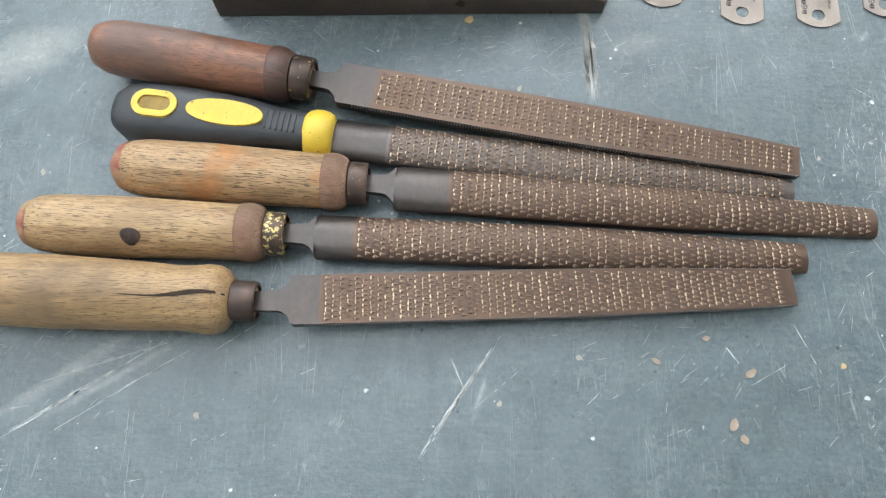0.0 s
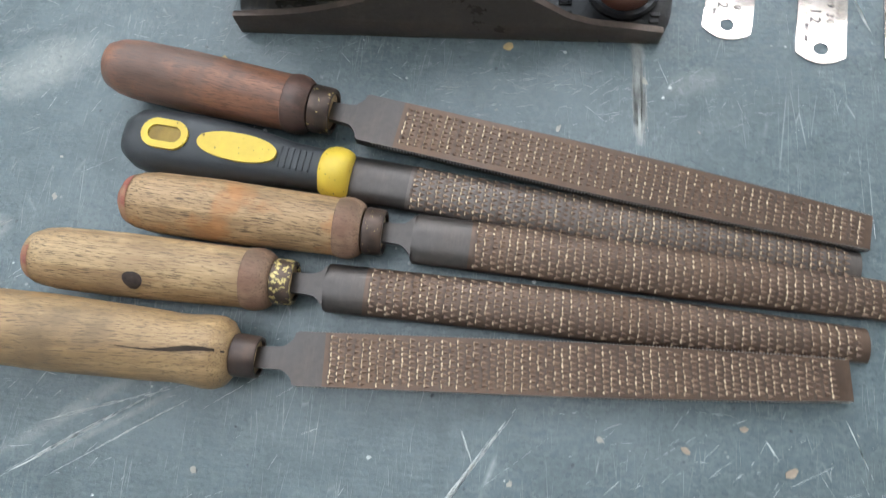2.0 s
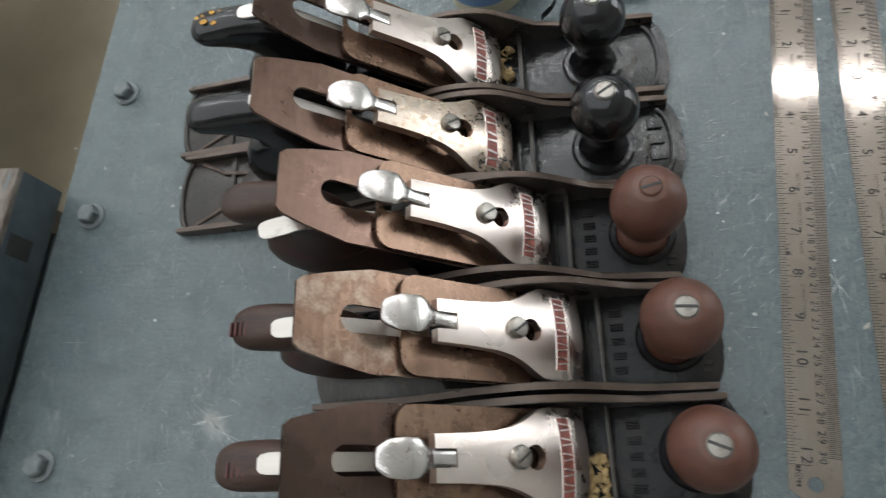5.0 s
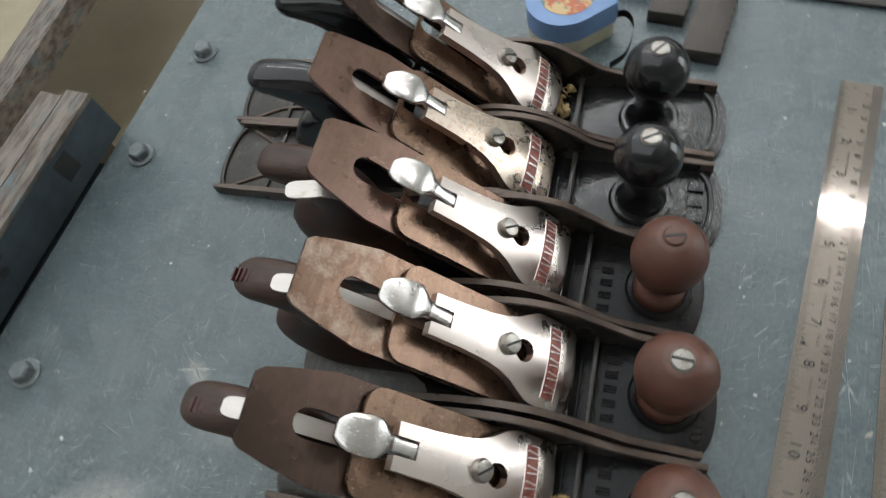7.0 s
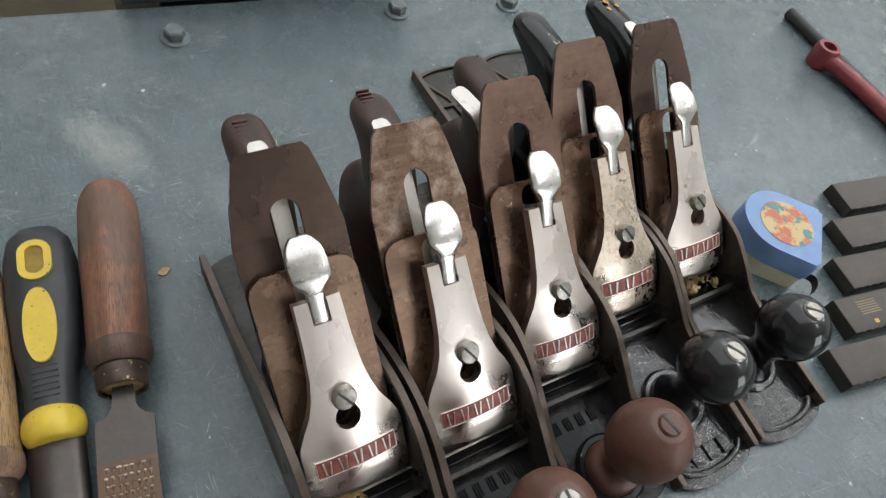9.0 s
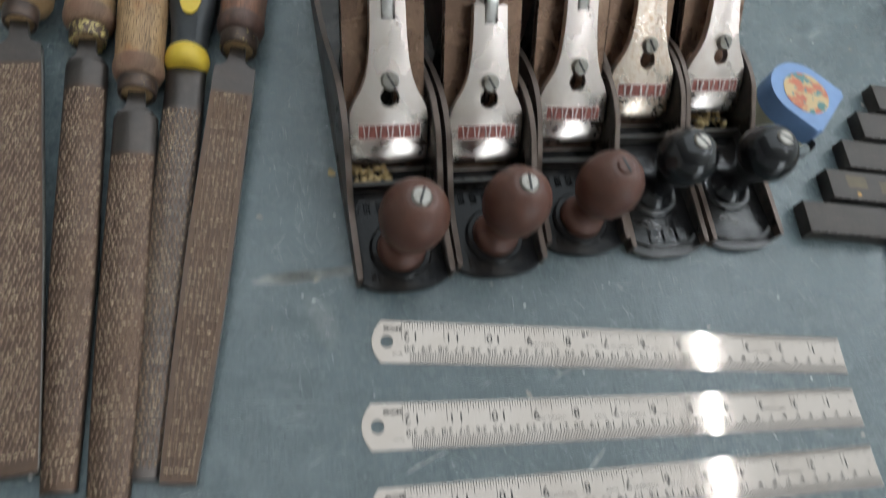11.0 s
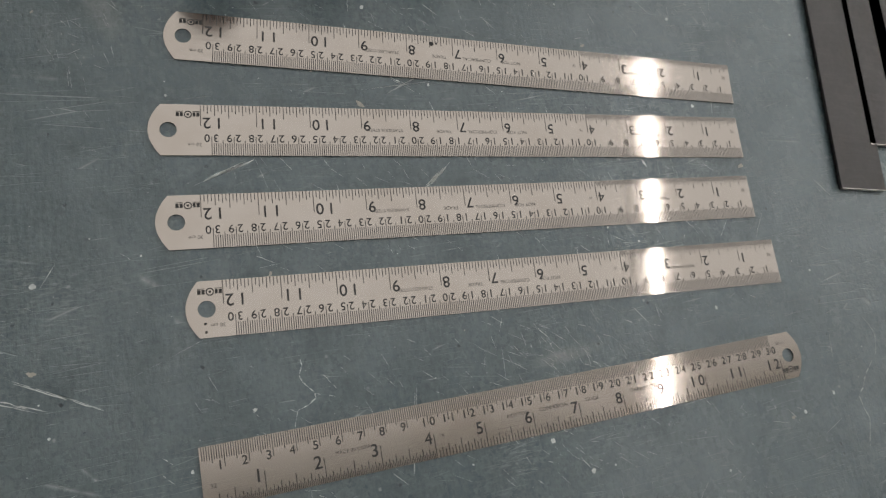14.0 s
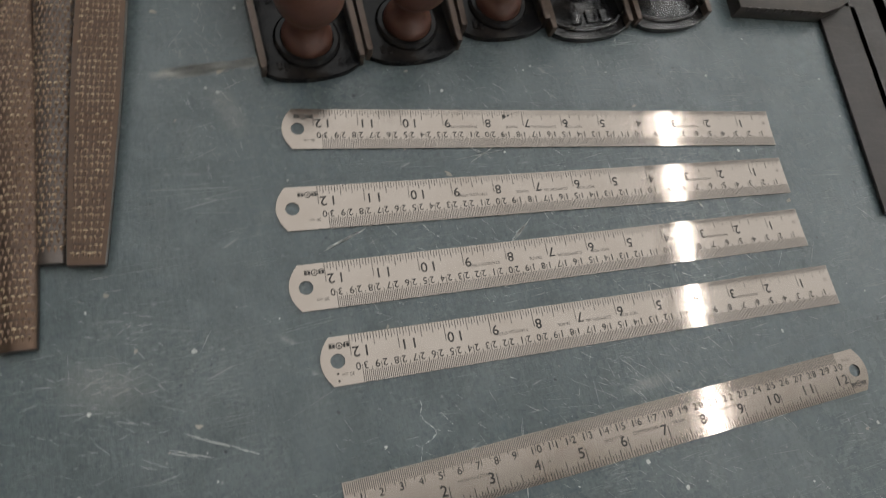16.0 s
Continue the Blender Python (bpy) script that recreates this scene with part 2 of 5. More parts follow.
def mat_emit(name, color, strength):
    m = Nodes(name)
    m.set((0.8, 0.8, 0.8), 0.5)
    m.bsdf.inputs["Emission Color"].default_value = (*color, 1)
    m.bsdf.inputs["Emission Strength"].default_value = strength
    return m.mat


def mat_milky():
    """Milky glazing for the added roof opening; lets part of the daylight through."""
    m = Nodes("added_roof_glazing")
    clear = m.tree.nodes.new("ShaderNodeBsdfTransparent")
    clear.inputs[0].default_value = (0.6, 0.6, 0.6, 1)
    m.link(clear.outputs[0], m.tree.nodes["Material Output"].inputs["Surface"])
    m.tree.nodes.remove(m.bsdf)
    return m.mat


def mat_flaky(name):
    """Worn jaw: bare rusty iron, chipped blue paint and pale filler."""
    m = Nodes(name)
    n = m.noise(1.0, 6, 0.7, m.mapped((160, 28, 60)))
    col = m.mix(m.ramp(n, [(0.4, 0.0), (0.58, 0.9)]), (0.1, 0.075, 0.06), (0.24, 0.21, 0.18))
    col = m.mix(m.ramp(m.noise(1.0, 5, 0.7, m.mapped((110, 20, 40))), [(0.56, 0.0), (0.64, 0.9)]), col, (0.12, 0.17, 0.19))
    m.set(col, 0.65, 0.1)
    m.bump(n, 0.5, 0.002)
    return m.mat


def mat_sticker():
    """Round sticker with a worn print of orange, cream and green blotches."""
    m = Nodes("sticker_print")
    n = m.noise(85, 3, 0.6)
    k = m.noise(120, 2, 0.5, m.mapped((1, 1, 1), (0, 0, 1.3)))
    col = m.mix(m.ramp(n, [(0.42, 0.0), (0.5, 1.0)]), (0.5, 0.12, 0.05), (0.6, 0.42, 0.2))
    col = m.mix(m.ramp(k, [(0.55, 0.0), (0.6, 1.0)]), col, (0.08, 0.22, 0.2))
    m.set(col, 0.4)
    return m.mat


TABLE = mat_table()
FLOOR = mat_floor()
WALL = mat_plain("wall_paint", (0.78, 0.8, 0.8), 0.8, vary=0.06, scale=4)
CEIL = mat_plain("ceiling_paint", (0.8, 0.81, 0.82), 0.9, vary=0.06, scale=3)
MILKY = mat_milky()
TUBE = mat_emit("lamp_tube", (0.97, 0.985, 1.0), LAMP_POWER)
HOUSING = mat_plain("lamp_housing", (0.7, 0.7, 0.7), 0.5, vary=0.05)
BOLT = mat_plain("painted_bolt", (0.17, 0.19, 0.195), 0.5, 0.2, 0.3, 150)
LEG = mat_plain("painted_frame", (0.12, 0.15, 0.165), 0.5, 0.1)
PALE = mat_plain("bare_chip", (0.36, 0.28, 0.21), 0.75, 0, 0.25, 160)
FLAKE = mat_plain("lost_paint", (0.4, 0.37, 0.32), 0.7, 0, 0.25, 200)
RUBBED = mat_plain("rubbed_paint", (0.3, 0.3, 0.28), 0.6, 0, 0.3, 220)
SCRATCH = mat_plain("scratch", (0.6, 0.62, 0.6), 0.6, 0, 0.25, 220)
def mat_japan(name, rough, bump, gloss):
    """Black japanning over a casting."""
    m = Nodes(name)
    n = m.noise(60, 5, 0.6)
    m.set(m.mix(m.ramp(n, [(0.5, 0.0), (0.8, 1.0)]), (0.012, 0.012, 0.013), (0.034, 0.028, 0.024)), m.ramp(m.noise(140, 3), [(0.35, rough * 0.7), (0.7, rough * 1.5)]))
    m.bsdf.inputs["Specular IOR Level"].default_value = gloss
    m.bump(m.maths("ADD", m.maths("MULTIPLY", m.noise(120, 3, 0.5), 1.6), m.maths("MULTIPLY", m.noise(520, 3), 0.6)), bump, 0.0008)
    return m.mat


JAPAN = mat_japan("satin_black_japanning", 0.1, 0.5, 0.2)
JAPAN_GLOSS = mat_japan("glossy_black_japanning", 0.085, 0.62, 0.7)
JAPAN_DULL = mat_iron("dull_black_casting", (0.03, 0.026, 0.022), (0.2, 0.15, 0.105), 0.3, 0.2, (0.58, 0.78))
IRON = mat_iron("worn_iron", (0.1, 0.074, 0.06), (0.19, 0.13, 0.098), 0.34, 0.45, (0.5, 0.75))
BLADE_DARK = mat_iron("blade_steel_dark", (0.1, 0.066, 0.053), (0.15, 0.098, 0.077), 0.29, 0.85, (0.5, 0.8), 25)
BLADE_TAN = mat_iron("blade_steel_mottled", (0.2, 0.122, 0.085), (0.52, 0.42, 0.34), 0.3, 0.85, (0.48, 0.64), 75)
BLADE_RED = mat_iron("blade_steel_brown", (0.2, 0.125, 0.098), (0.3, 0.19, 0.15), 0.28, 0.85, (0.5, 0.8), 30)
CAPIRON = mat_iron("cap_iron_steel", (0.2, 0.125, 0.09), (0.38, 0.25, 0.17), 0.27, 0.85, (0.4, 0.75), 55)
NICKEL = mat_bright("nickel_plate", (0.82, 0.73, 0.68), 0.27, (0.6, 0.46, 0.38), (0.5, 0.9), 26, brush=(6, 40, 40), relief=0.0)
NICKEL_RUST = mat_bright("nickel_plate_tarnished", (0.8, 0.68, 0.58), 0.26, (0.62, 0.44, 0.3), (0.48, 0.7), 300, brush=(6, 40, 40), relief=0.0)
CHROME = mat_bright("chrome_plate", (0.66, 0.63, 0.61), 0.22, (0.55, 0.42, 0.32), (0.62, 0.8), 300, relief=0.03)
PANEL_SILVER = mat_bright("worn_silver", (0.88, 0.8, 0.76), 0.38, (0.5, 0.36, 0.3), (0.55, 0.8), 200, relief=0.012)
DULL_STEEL = mat_bright("dull_steel", (0.6, 0.56, 0.52), 0.38, (0.3, 0.25, 0.2), (0.58, 0.75), 120)
SCREW = mat_iron("screw_steel", (0.34, 0.32, 0.29), (0.12, 0.09, 0.07), 0.34, 0.9, (0.5, 0.62), 160)
STEEL = mat_bright("bright_steel", (0.74, 0.72, 0.69), 0.2, (0.3, 0.26, 0.22), (0.62, 0.75), 120)
RULE = mat_bright("ruler_steel", (0.415, 0.365, 0.325), 0.085, (0.35, 0.3, 0.26), (0.45, 0.75), 26, brush=(25, 3200, 3200), relief=0.0, across=1.0)
RULE_DULL = mat_bright("dull_ruler_steel", (0.38, 0.33, 0.29), 0.08, (0.27, 0.22, 0.18), (0.5, 0.75), 14, brush=(25, 3200, 3200), relief=0.0, across=1.0)
EDGE_STEEL = mat_iron("bare_edge_steel", (0.4, 0.38, 0.35), (0.2, 0.16, 0.13), 0.34, 0.8, (0.45, 0.7), 120)
RED = mat_plain("red_enamel", (0.3, 0.1, 0.08), 0.42, 0.1, 0.5, 260)
INK = mat_plain("black_etching", (0.02, 0.018, 0.018), 0.55, 0, 0.3, 400)
INK_FINE = mat_plain("grey_etching", (0.016, 0.014, 0.013), 0.5, 0.0, 0.3, 400)
INK_PALE = mat_plain("pale_etching", (0.09, 0.08, 0.074), 0.45, 0.3, 0.3, 400)
KNOBWOOD = mat_wood("stained_beech", (0.132, 0.055, 0.036), (0.1, 0.041, 0.028), 0.4, 8, (0.065, 0.028, 0.02), 0.15)
WORN_RED = mat_wood("red_rubbed_wood", (0.36, 0.13, 0.08), (0.28, 0.07, 0.05), 0.5, 6, (0.42, 0.28, 0.15), 0.5, (0.46, 0.55))
TOTEWOOD = mat_wood("stained_beech_handle", (0.07, 0.034, 0.023), (0.038, 0.019, 0.014), 0.46, 12, (0.12, 0.035, 0.032), 0.6, (0.64, 0.74))
PLASTIC = mat_plain("black_plastic", (0.011, 0.011, 0.0125), 0.13, 0, 0.3, 30, 0.04)
WOOD_RED = mat_wood("red_brown_wood", (0.36, 0.155, 0.085), (0.19, 0.085, 0.052), 0.4, 9, (0.115, 0.078, 0.062), 0.6, (0.42, 0.56))
WOOD_TAN = mat_wood("tan_wood", (0.53, 0.36, 0.185), (0.33, 0.2, 0.097), 0.5, 20, (0.27, 0.17, 0.09), 0.85, (0.5, 0.72))
WOOD_ORANGE = mat_wood("tan_wood_orange_stain", (0.5, 0.32, 0.165), (0.3, 0.18, 0.087), 0.5, 20, (0.44, 0.17, 0.045), 0.9, (0.58, 0.68))
WOOD_PALE = mat_wood("smooth_tan_wood", (0.43, 0.275, 0.13), (0.29, 0.175, 0.08), 0.46, 14, (0.16, 0.105, 0.058), 0.7, (0.44, 0.66))
WOOD_GRIMY = mat_wood("grimy_red_wood", (0.17, 0.085, 0.06), (0.075, 0.045, 0.036), 0.45, 5, (0.04, 0.03, 0.027), 0.5, (0.42, 0.62))
WOOD_DARK = mat_wood("dirty_wood_end", (0.4, 0.26, 0.165), (0.22, 0.135, 0.085), 0.6, 6, (0.2, 0.095, 0.06), 0.8, (0.5, 0.66))
REDPAINT = mat_plain("worn_red_paint", (0.095, 0.03, 0.03), 0.5, 0, 0.4, 90)
FERRULE = mat_ferrule("ferrule_iron", 0.9)
FERRULE_FLAKY = mat_ferrule("ferrule_few_gold_flakes", 0.615)
FERRULE_GOLD = mat_ferrule("ferrule_gold_paint", 0.53)
GOLD = mat_plain("brass_paint", (0.6, 0.45, 0.12), 0.4, 0.4, 0.3, 200)
RASP = mat_iron("rasp_steel", (0.088, 0.077, 0.072), (0.13, 0.105, 0.09), 0.36, 0.8, (0.45, 0.75), 35)
RASP_RUST = mat_iron("rasp_toothed_steel", (0.112, 0.076, 0.058), (0.175, 0.105, 0.066), 0.38, 0.75, (0.42, 0.7), 30)
RASP_GREY = mat_iron("rasp_toothed_steel_grey", (0.125, 0.106, 0.096), (0.165, 0.128, 0.106), 0.38, 0.75, (0.45, 0.75), 35)
TEETH = mat_teeth()
DUST = mat_dust()
# dirt and shade of the rasp gouges, both put into one dark colour
PIT_SHADE = mat_plain("gouge_dirt_and_shade", (0.085, 0.055, 0.04), 0.6, 0.2, 0.3, 300)
RUBBER = mat_plain("grey_rubber", (0.03, 0.032, 0.035), 0.45, 0, 0.2, 90)
def mat_yellow():
    """Yellow plastic with pits full of dirt."""
    m = Nodes("yellow_plastic")
    pit = m.maths("ADD", m.voronoi(330), m.maths("MULTIPLY", m.noise(700, 2), 0.3))
    pit = m.maths("MULTIPLY", m.ramp(pit, [(0.27, 1.0), (0.33, 0.0)]), m.ramp(m.noise(110, 2), [(0.45, 0.0), (0.55, 0.9)]))
    col = m.mix(m.ramp(m.noise(70, 5, 0.7), [(0.4, 0.0), (0.7, 0.6)]), (0.72, 0.51, 0.05), (0.55, 0.36, 0.04))
    m.set(m.mix(pit, col, (0.12, 0.075, 0.02)), 0.42)
    m.bump(pit, 0.3, 0.0004)
    return m.mat


YELLOW = mat_yellow()
SHAVING = mat_plain("wood_shaving", (0.5, 0.36, 0.17), 0.7, 0, 0.2, 200)
BLUE = mat_plain("blue_plastic", (0.19, 0.31, 0.56), 0.4, 0, 0.08, 90)
CREAM = mat_plain("cream_plastic", (0.62, 0.58, 0.42), 0.45, 0, 0.1, 90)
STICKER = mat_sticker()
STOCK = mat_iron("square_stock_iron", (0.055, 0.047, 0.042), (0.1, 0.085, 0.072), 0.4, 0.5, (0.45, 0.75), 60)
STAIN = mat_plain("oil_stain", (0.03, 0.026, 0.023), 0.4, 0.1, 0.3, 200)
SQBLADE = mat_iron("square_blade_steel", (0.055, 0.049, 0.047), (0.1, 0.088, 0.082), 0.44, 0.45, (0.45, 0.75), 40)
VISE = mat_plain("vise_paint", (0.055, 0.075, 0.09), 0.45, 0, 0.3, 60)
FLAKY = mat_flaky("flaking_paint")
BLACKPAINT = mat_plain("black_paint", (0.03, 0.029, 0.029), 0.5, 0, 0.2, 90)
MAROON = mat_plain("maroon_paint", (0.24, 0.035, 0.04), 0.4, 0, 0.3, 60)
ORANGE = mat_plain("orange_plastic", (0.62, 0.34, 0.08), 0.5, 0, 0.2, 20)
WHITE = mat_plain("white_plastic", (0.7, 0.7, 0.68), 0.5, 0, 0.06, 20)
DEEPBLUE = mat_plain("deep_blue_plastic", (0.04, 0.12, 0.3), 0.5, 0, 0.1, 20)


# ---------------------------------------------------------------- mesh helpers
def finish(bm, name, material, angle=40):
    bmesh.ops.recalc_face_normals(bm, faces=bm.faces)
    me = bpy.data.meshes.new(name)
    bm.to_mesh(me)
    bm.free()
    me.materials.append(material)
    me.shade_smooth()
    me.set_sharp_from_angle(angle=radians(angle))
    return me


def part(name, bm, material, parent, label="", kind="", angle=40):
    ob = new(name, finish(bm, name, material, angle))
    ob.parent = parent
    return tagged(ob, label, kind=kind)


def thing(name, label, category, m=None, group="", kind=""):
    ob = new(name)
    ob.empty_display_size = 0.02
    if m is not None:
        ob.matrix_basis = m
    return tagged(ob, label, category, group, kind)


def solid(name, bm, material, label, category, group="", kind="", m=None, angle=40):
    ob = new(name, finish(bm, name, material, angle))
    if m is not None:
        ob.matrix_basis = m
    return tagged(ob, label, category, group, kind)


def box(x0, x1, y0, y1, z0, z1, bevel=0.0, bm=None, seg=2):
    own = bmesh.new()
    bmesh.ops.create_cube(own, size=1)
    for v in own.verts:
        v.co = Vector(((x0, x1)[v.co.x > 0], (y0, y1)[v.co.y > 0], (z0, z1)[v.co.z > 0]))
    if bevel:
        bmesh.ops.bevel(own, geom=own.edges[:], offset=bevel, segments=seg, profile=0.6, affect="EDGES")
    return join(bm, own)


def join(bm, own, m=None):
    """Adds own to bm (or returns own when bm is None)."""
    if m is not None:
        bmesh.ops.transform(own, matrix=m, verts=own.verts)
    if bm is None:
        return own
    ids = {v: bm.verts.new(v.co) for v in own.verts}
    for f in own.faces:
        try:
            bm.faces.new([ids[v] for v in f.verts])
        except ValueError:
            pass
    own.free()
    return bm


def prism(points, y0, y1, bevel=0.0, bm=None, seg=2, axis="y"):
    """A polygon in (x, z) drawn out from y0 to y1 (axis 'z': polygon in (x, y), drawn out in z)."""
    own = bmesh.new()
    to = (lambda p, h: (p[0], h, p[1])) if axis == "y" else (lambda p, h: (p[0], p[1], h))
    a = [own.verts.new(to(p, y0)) for p in points]
    b = [own.verts.new(to(p, y1)) for p in points]
    fa, fb = own.faces.new(a), own.faces.new(b)
    for i in range(len(points)):
        j = (i + 1) % len(points)
        own.faces.new((a[i], a[j], b[j], b[i]))
    if bevel:
        bmesh.ops.bevel(own, geom=list(set(fa.edges[:] + fb.edges[:])), offset=bevel, segments=seg, profile=0.5, affect="EDGES")
    return join(bm, own)


def lathe(profile, seg=32, m=None, bm=None):
    """Turns (r, h) pairs round the z axis; r = 0 closes an end."""
    own = bmesh.new()
    rings = []
    for r, h in profile:
        if r <= 1e-6:
            rings.append([own.verts.new((0, 0, h))])
        else:
            rings.append([own.verts.new((r * math.cos(2 * math.pi * k / seg), r * math.sin(2 * math.pi * k / seg), h)) for k in range(seg)])
    for a, b in zip(rings, rings[1:]):
        for k in range(seg):
            n = (k + 1) % seg
            if len(a) > 1 and len(b) > 1:
                own.faces.new((a[k], a[n], b[n], b[k]))
            elif len(b) > 1:
                own.faces.new((a[0], b[n], b[k]))
            elif len(a) > 1:
                own.faces.new((a[k], a[n], b[0]))
    for ring in (rings[0], rings[-1]):
        if len(ring) > 1:
            own.faces.new(ring)
    return join(bm, own, m)


def loft(sections, bm=None, m=None):
    """Skins closed loops of equal length and caps both ends."""
    own = bmesh.new()
    rings = [[own.verts.new(p) for p in s] for s in sections]
    n = len(rings[0])
    for a, b in zip(rings, rings[1:]):
        for k in range(n):
            j = (k + 1) % n
            own.faces.new((a[k], a[j], b[j], b[k]))
    own.faces.new(rings[0])
    own.faces.new(rings[-1])
    return join(bm, own, m)


def plate(outline, holes, thick, cuts=(), lift=None, bm=None, m=None, ycuts=()):
    """A plate in (x, y) with holes, z from 0 to thick; lift(x, y) bends it; cuts are x values where it may bend."""
    own = bmesh.new()
    edges = []
    for loop in (outline, *holes):
        vs = [own.verts.new((*p, 0)) for p in loop]
        edges += [own.edges.new((vs[i], vs[(i + 1) % len(vs)])) for i in range(len(vs))]
    bmesh.ops.triangle_fill(own, use_beauty=True, use_dissolve=False, edges=edges)
    for x in cuts:
        bmesh.ops.bisect_plane(own, geom=own.verts[:] + own.edges[:] + own.faces[:], plane_co=(x, 0, 0), plane_no=(1, 0, 0))
    for y in ycuts:
        bmesh.ops.bisect_plane(own, geom=own.verts[:] + own.edges[:] + own.faces[:], plane_co=(0, y, 0), plane_no=(0, 1, 0))
    bmesh.ops.recalc_face_normals(own, faces=own.faces)
    ret = bmesh.ops.extrude_face_region(own, geom=own.faces[:])
    top = {g for g in ret["geom"] if isinstance(g, bmesh.types.BMVert)}
    for v in own.verts:
        base = lift(v.co.x, v.co.y) if lift else 0.0
        v.co.z = base + (thick if v in top else 0.0)
    return join(bm, own, m)


def arc(cx, cy, r, a0, a1, n):
    return [(cx + r * math.cos(radians(a0 + (a1 - a0) * k / n)), cy + r * math.sin(radians(a0 + (a1 - a0) * k / n))) for k in range(n + 1)]


def spline(points, n):
    """A smooth line through the points, n steps a span (Catmull-Rom)."""
    pts = [Vector(p) for p in points]
    pts = [pts[0] * 2 - pts[1]] + pts + [pts[-1] * 2 - pts[-2]]
    out = []
    for a, b, c, d in zip(pts, pts[1:], pts[2:], pts[3:]):
        for k in range(n):
            t = k / n
            out.append(0.5 * (2 * b + (c - a) * t + (2 * a - 5 * b + 4 * c - d) * t * t + (3 * b - a - 3 * c + d) * t ** 3))
    return out + [pts[-2]]


def lerp(table, x):
    xs, ys = zip(*table)
    return float(np.interp(x, xs, ys))


def quad(bm, x0, x1, y0, y1, z):
    bm.faces.new([bm.verts.new(p) for p in ((x0, y0, z), (x1, y0, z), (x1, y1, z), (x0, y1, z))])


def letters(bm, text, size, x, y, z, align="CENTER", bold=0.008):
    """Flat text in the built-in font, its foot line at y."""
    curve = bpy.data.curves.new("text", "FONT")
    curve.body, curve.size, curve.align_x, curve.offset = text, 1.0, align, 0.0 if "4" in text else bold
    ob = new("text", curve)
    bpy.context.view_layer.update()
    me = bpy.data.meshes.new_from_object(ob.evaluated_get(bpy.context.evaluated_depsgraph_get()))
    vs = [bm.verts.new((v.co.x * size + x, v.co.y * size + y, z)) for v in me.vertices]
    for p in me.polygons:
        bm.faces.new([vs[i] for i in p.vertices])
    bpy.data.objects.remove(ob)
    bpy.data.curves.remove(curve)
    bpy.data.meshes.remove(me)


def tube(points, r, seg=10, bm=None, flat=1.0):
    """A round (or flattened) rod along points."""
    pts = [Vector(p) for p in points]
    rings = []
    for i, p in enumerate(pts):
        t = (pts[min(i + 1, len(pts) - 1)] - pts[max(i - 1, 0)]).normalized()
        side = t.cross(Vector((0, 0, 1)))
        side = side.normalized() if side.length > 1e-4 else Vector((1, 0, 0))
        up = side.cross(t)
        rings.append([p + side * (r * flat * math.cos(2 * math.pi * k / seg)) + up * (r * math.sin(2 * math.pi * k / seg)) for k in range(seg)])
    return loft(rings, bm)


# ---------------------------------------------------------------- the room
solid("floor", box(-4, 4, -4, 5, -0.9, -0.8), FLOOR, "dusty beige concrete workshop floor", "floor", kind="structure")
# the ceiling's wide opening is added, out of view, for soft top light
roof = thing("ceiling", "grey ceiling with an added, unseen opening for soft light", "ceiling", kind="structure")
for x0, x1, y0, y1 in ((-4, 4, -4, -1.1), (-4, 4, 4.5, 5), (-4, -3.95, -1.1, 4.5), (0.45, 4, -1.1, 4.5)):
    part("ceiling_panel", box(x0, x1, y0, y1, 2.75, 2.85), CEIL, roof)
for row in (2.17, 4.15):
    part("lamp_rail", box(-2.9, 2.9, -0.012, 0.012, 2.752, 2.788), CEIL, roof).matrix_basis = pose(-0.5, row, 0, 0, 0, -12)
solid("wall_west", box(-4.1, -4, -4, 5, -0.8, 2.75), WALL, "plain pale painted wall", "wall", kind="structure")
for k in range(4):
    part("added_roof_pane", box(-3.95 + 1.1 * k, -2.852 + 1.1 * k, -1.1, 4.5, 2.79, 2.796), MILKY, roof, "milky pane of the added roof opening")
east = thing("wall_east", "pale painted wall with a bright window opening", "wall", kind="structure")
for y0, y1, z0, z1 in ((-4, 1.3, -0.8, 2.75), (3.0, 5, -0.8, 2.75), (1.3, 3.0, -0.8, 0.0), (1.3, 3.0, 2.0, 2.75)):
    part("wall_panel", box(4, 4.1, y0, y1, z0, z1), WALL, east)
part("window_mullion", box(4.02, 4.07, 2.13, 2.17, 0.0, 2.0), HOUSING, east)
solid("wall_south", box(-4, 4, -4.1, -4, -0.8, 2.75), WALL, "plain pale painted wall", "wall", kind="structure")
solid("wall_north", box(-4, 4, 5, 5.1, -0.8, 2.75), WALL, "plain pale painted wall", "wall", kind="structure")


def strip_lamp(x, y, length, turn=0):
    lamp = thing("strip_lamp", "white strip lamp with a lit tube under a hood", "ceiling lamp", pose(x, y, 2.75, 0, 0, turn), "ceiling strip lamps")
    part("hood", prism([(-0.0135, -0.184), (-0.0135, -0.178), (0.0135, -0.178), (0.0135, -0.184), (0.015, -0.184), (0.015, -0.16), (-0.015, -0.16), (-0.015, -0.184)], -length / 2, length / 2), HOUSING, lamp).rotation_euler.z = radians(90)
    for sx in (-1, 1):
        part("hanger", box(sx * 0.6 - 0.006, sx * 0.6 + 0.006, -0.006, 0.006, -0.162, 0.0), HOUSING, lamp)
    part("tube", box(-length / 2 + 0.014, length / 2 - 0.014, -0.011, 0.011, -0.205, -0.18, 0.008), TUBE, lamp, "glowing white tube")


for row in (2.17, 4.15):
    for lx in (-1.6, 0.0, 1.6):
        strip_lamp(-0.5 + 0.978 * lx, row - 0.208 * lx, 1.56, -12)

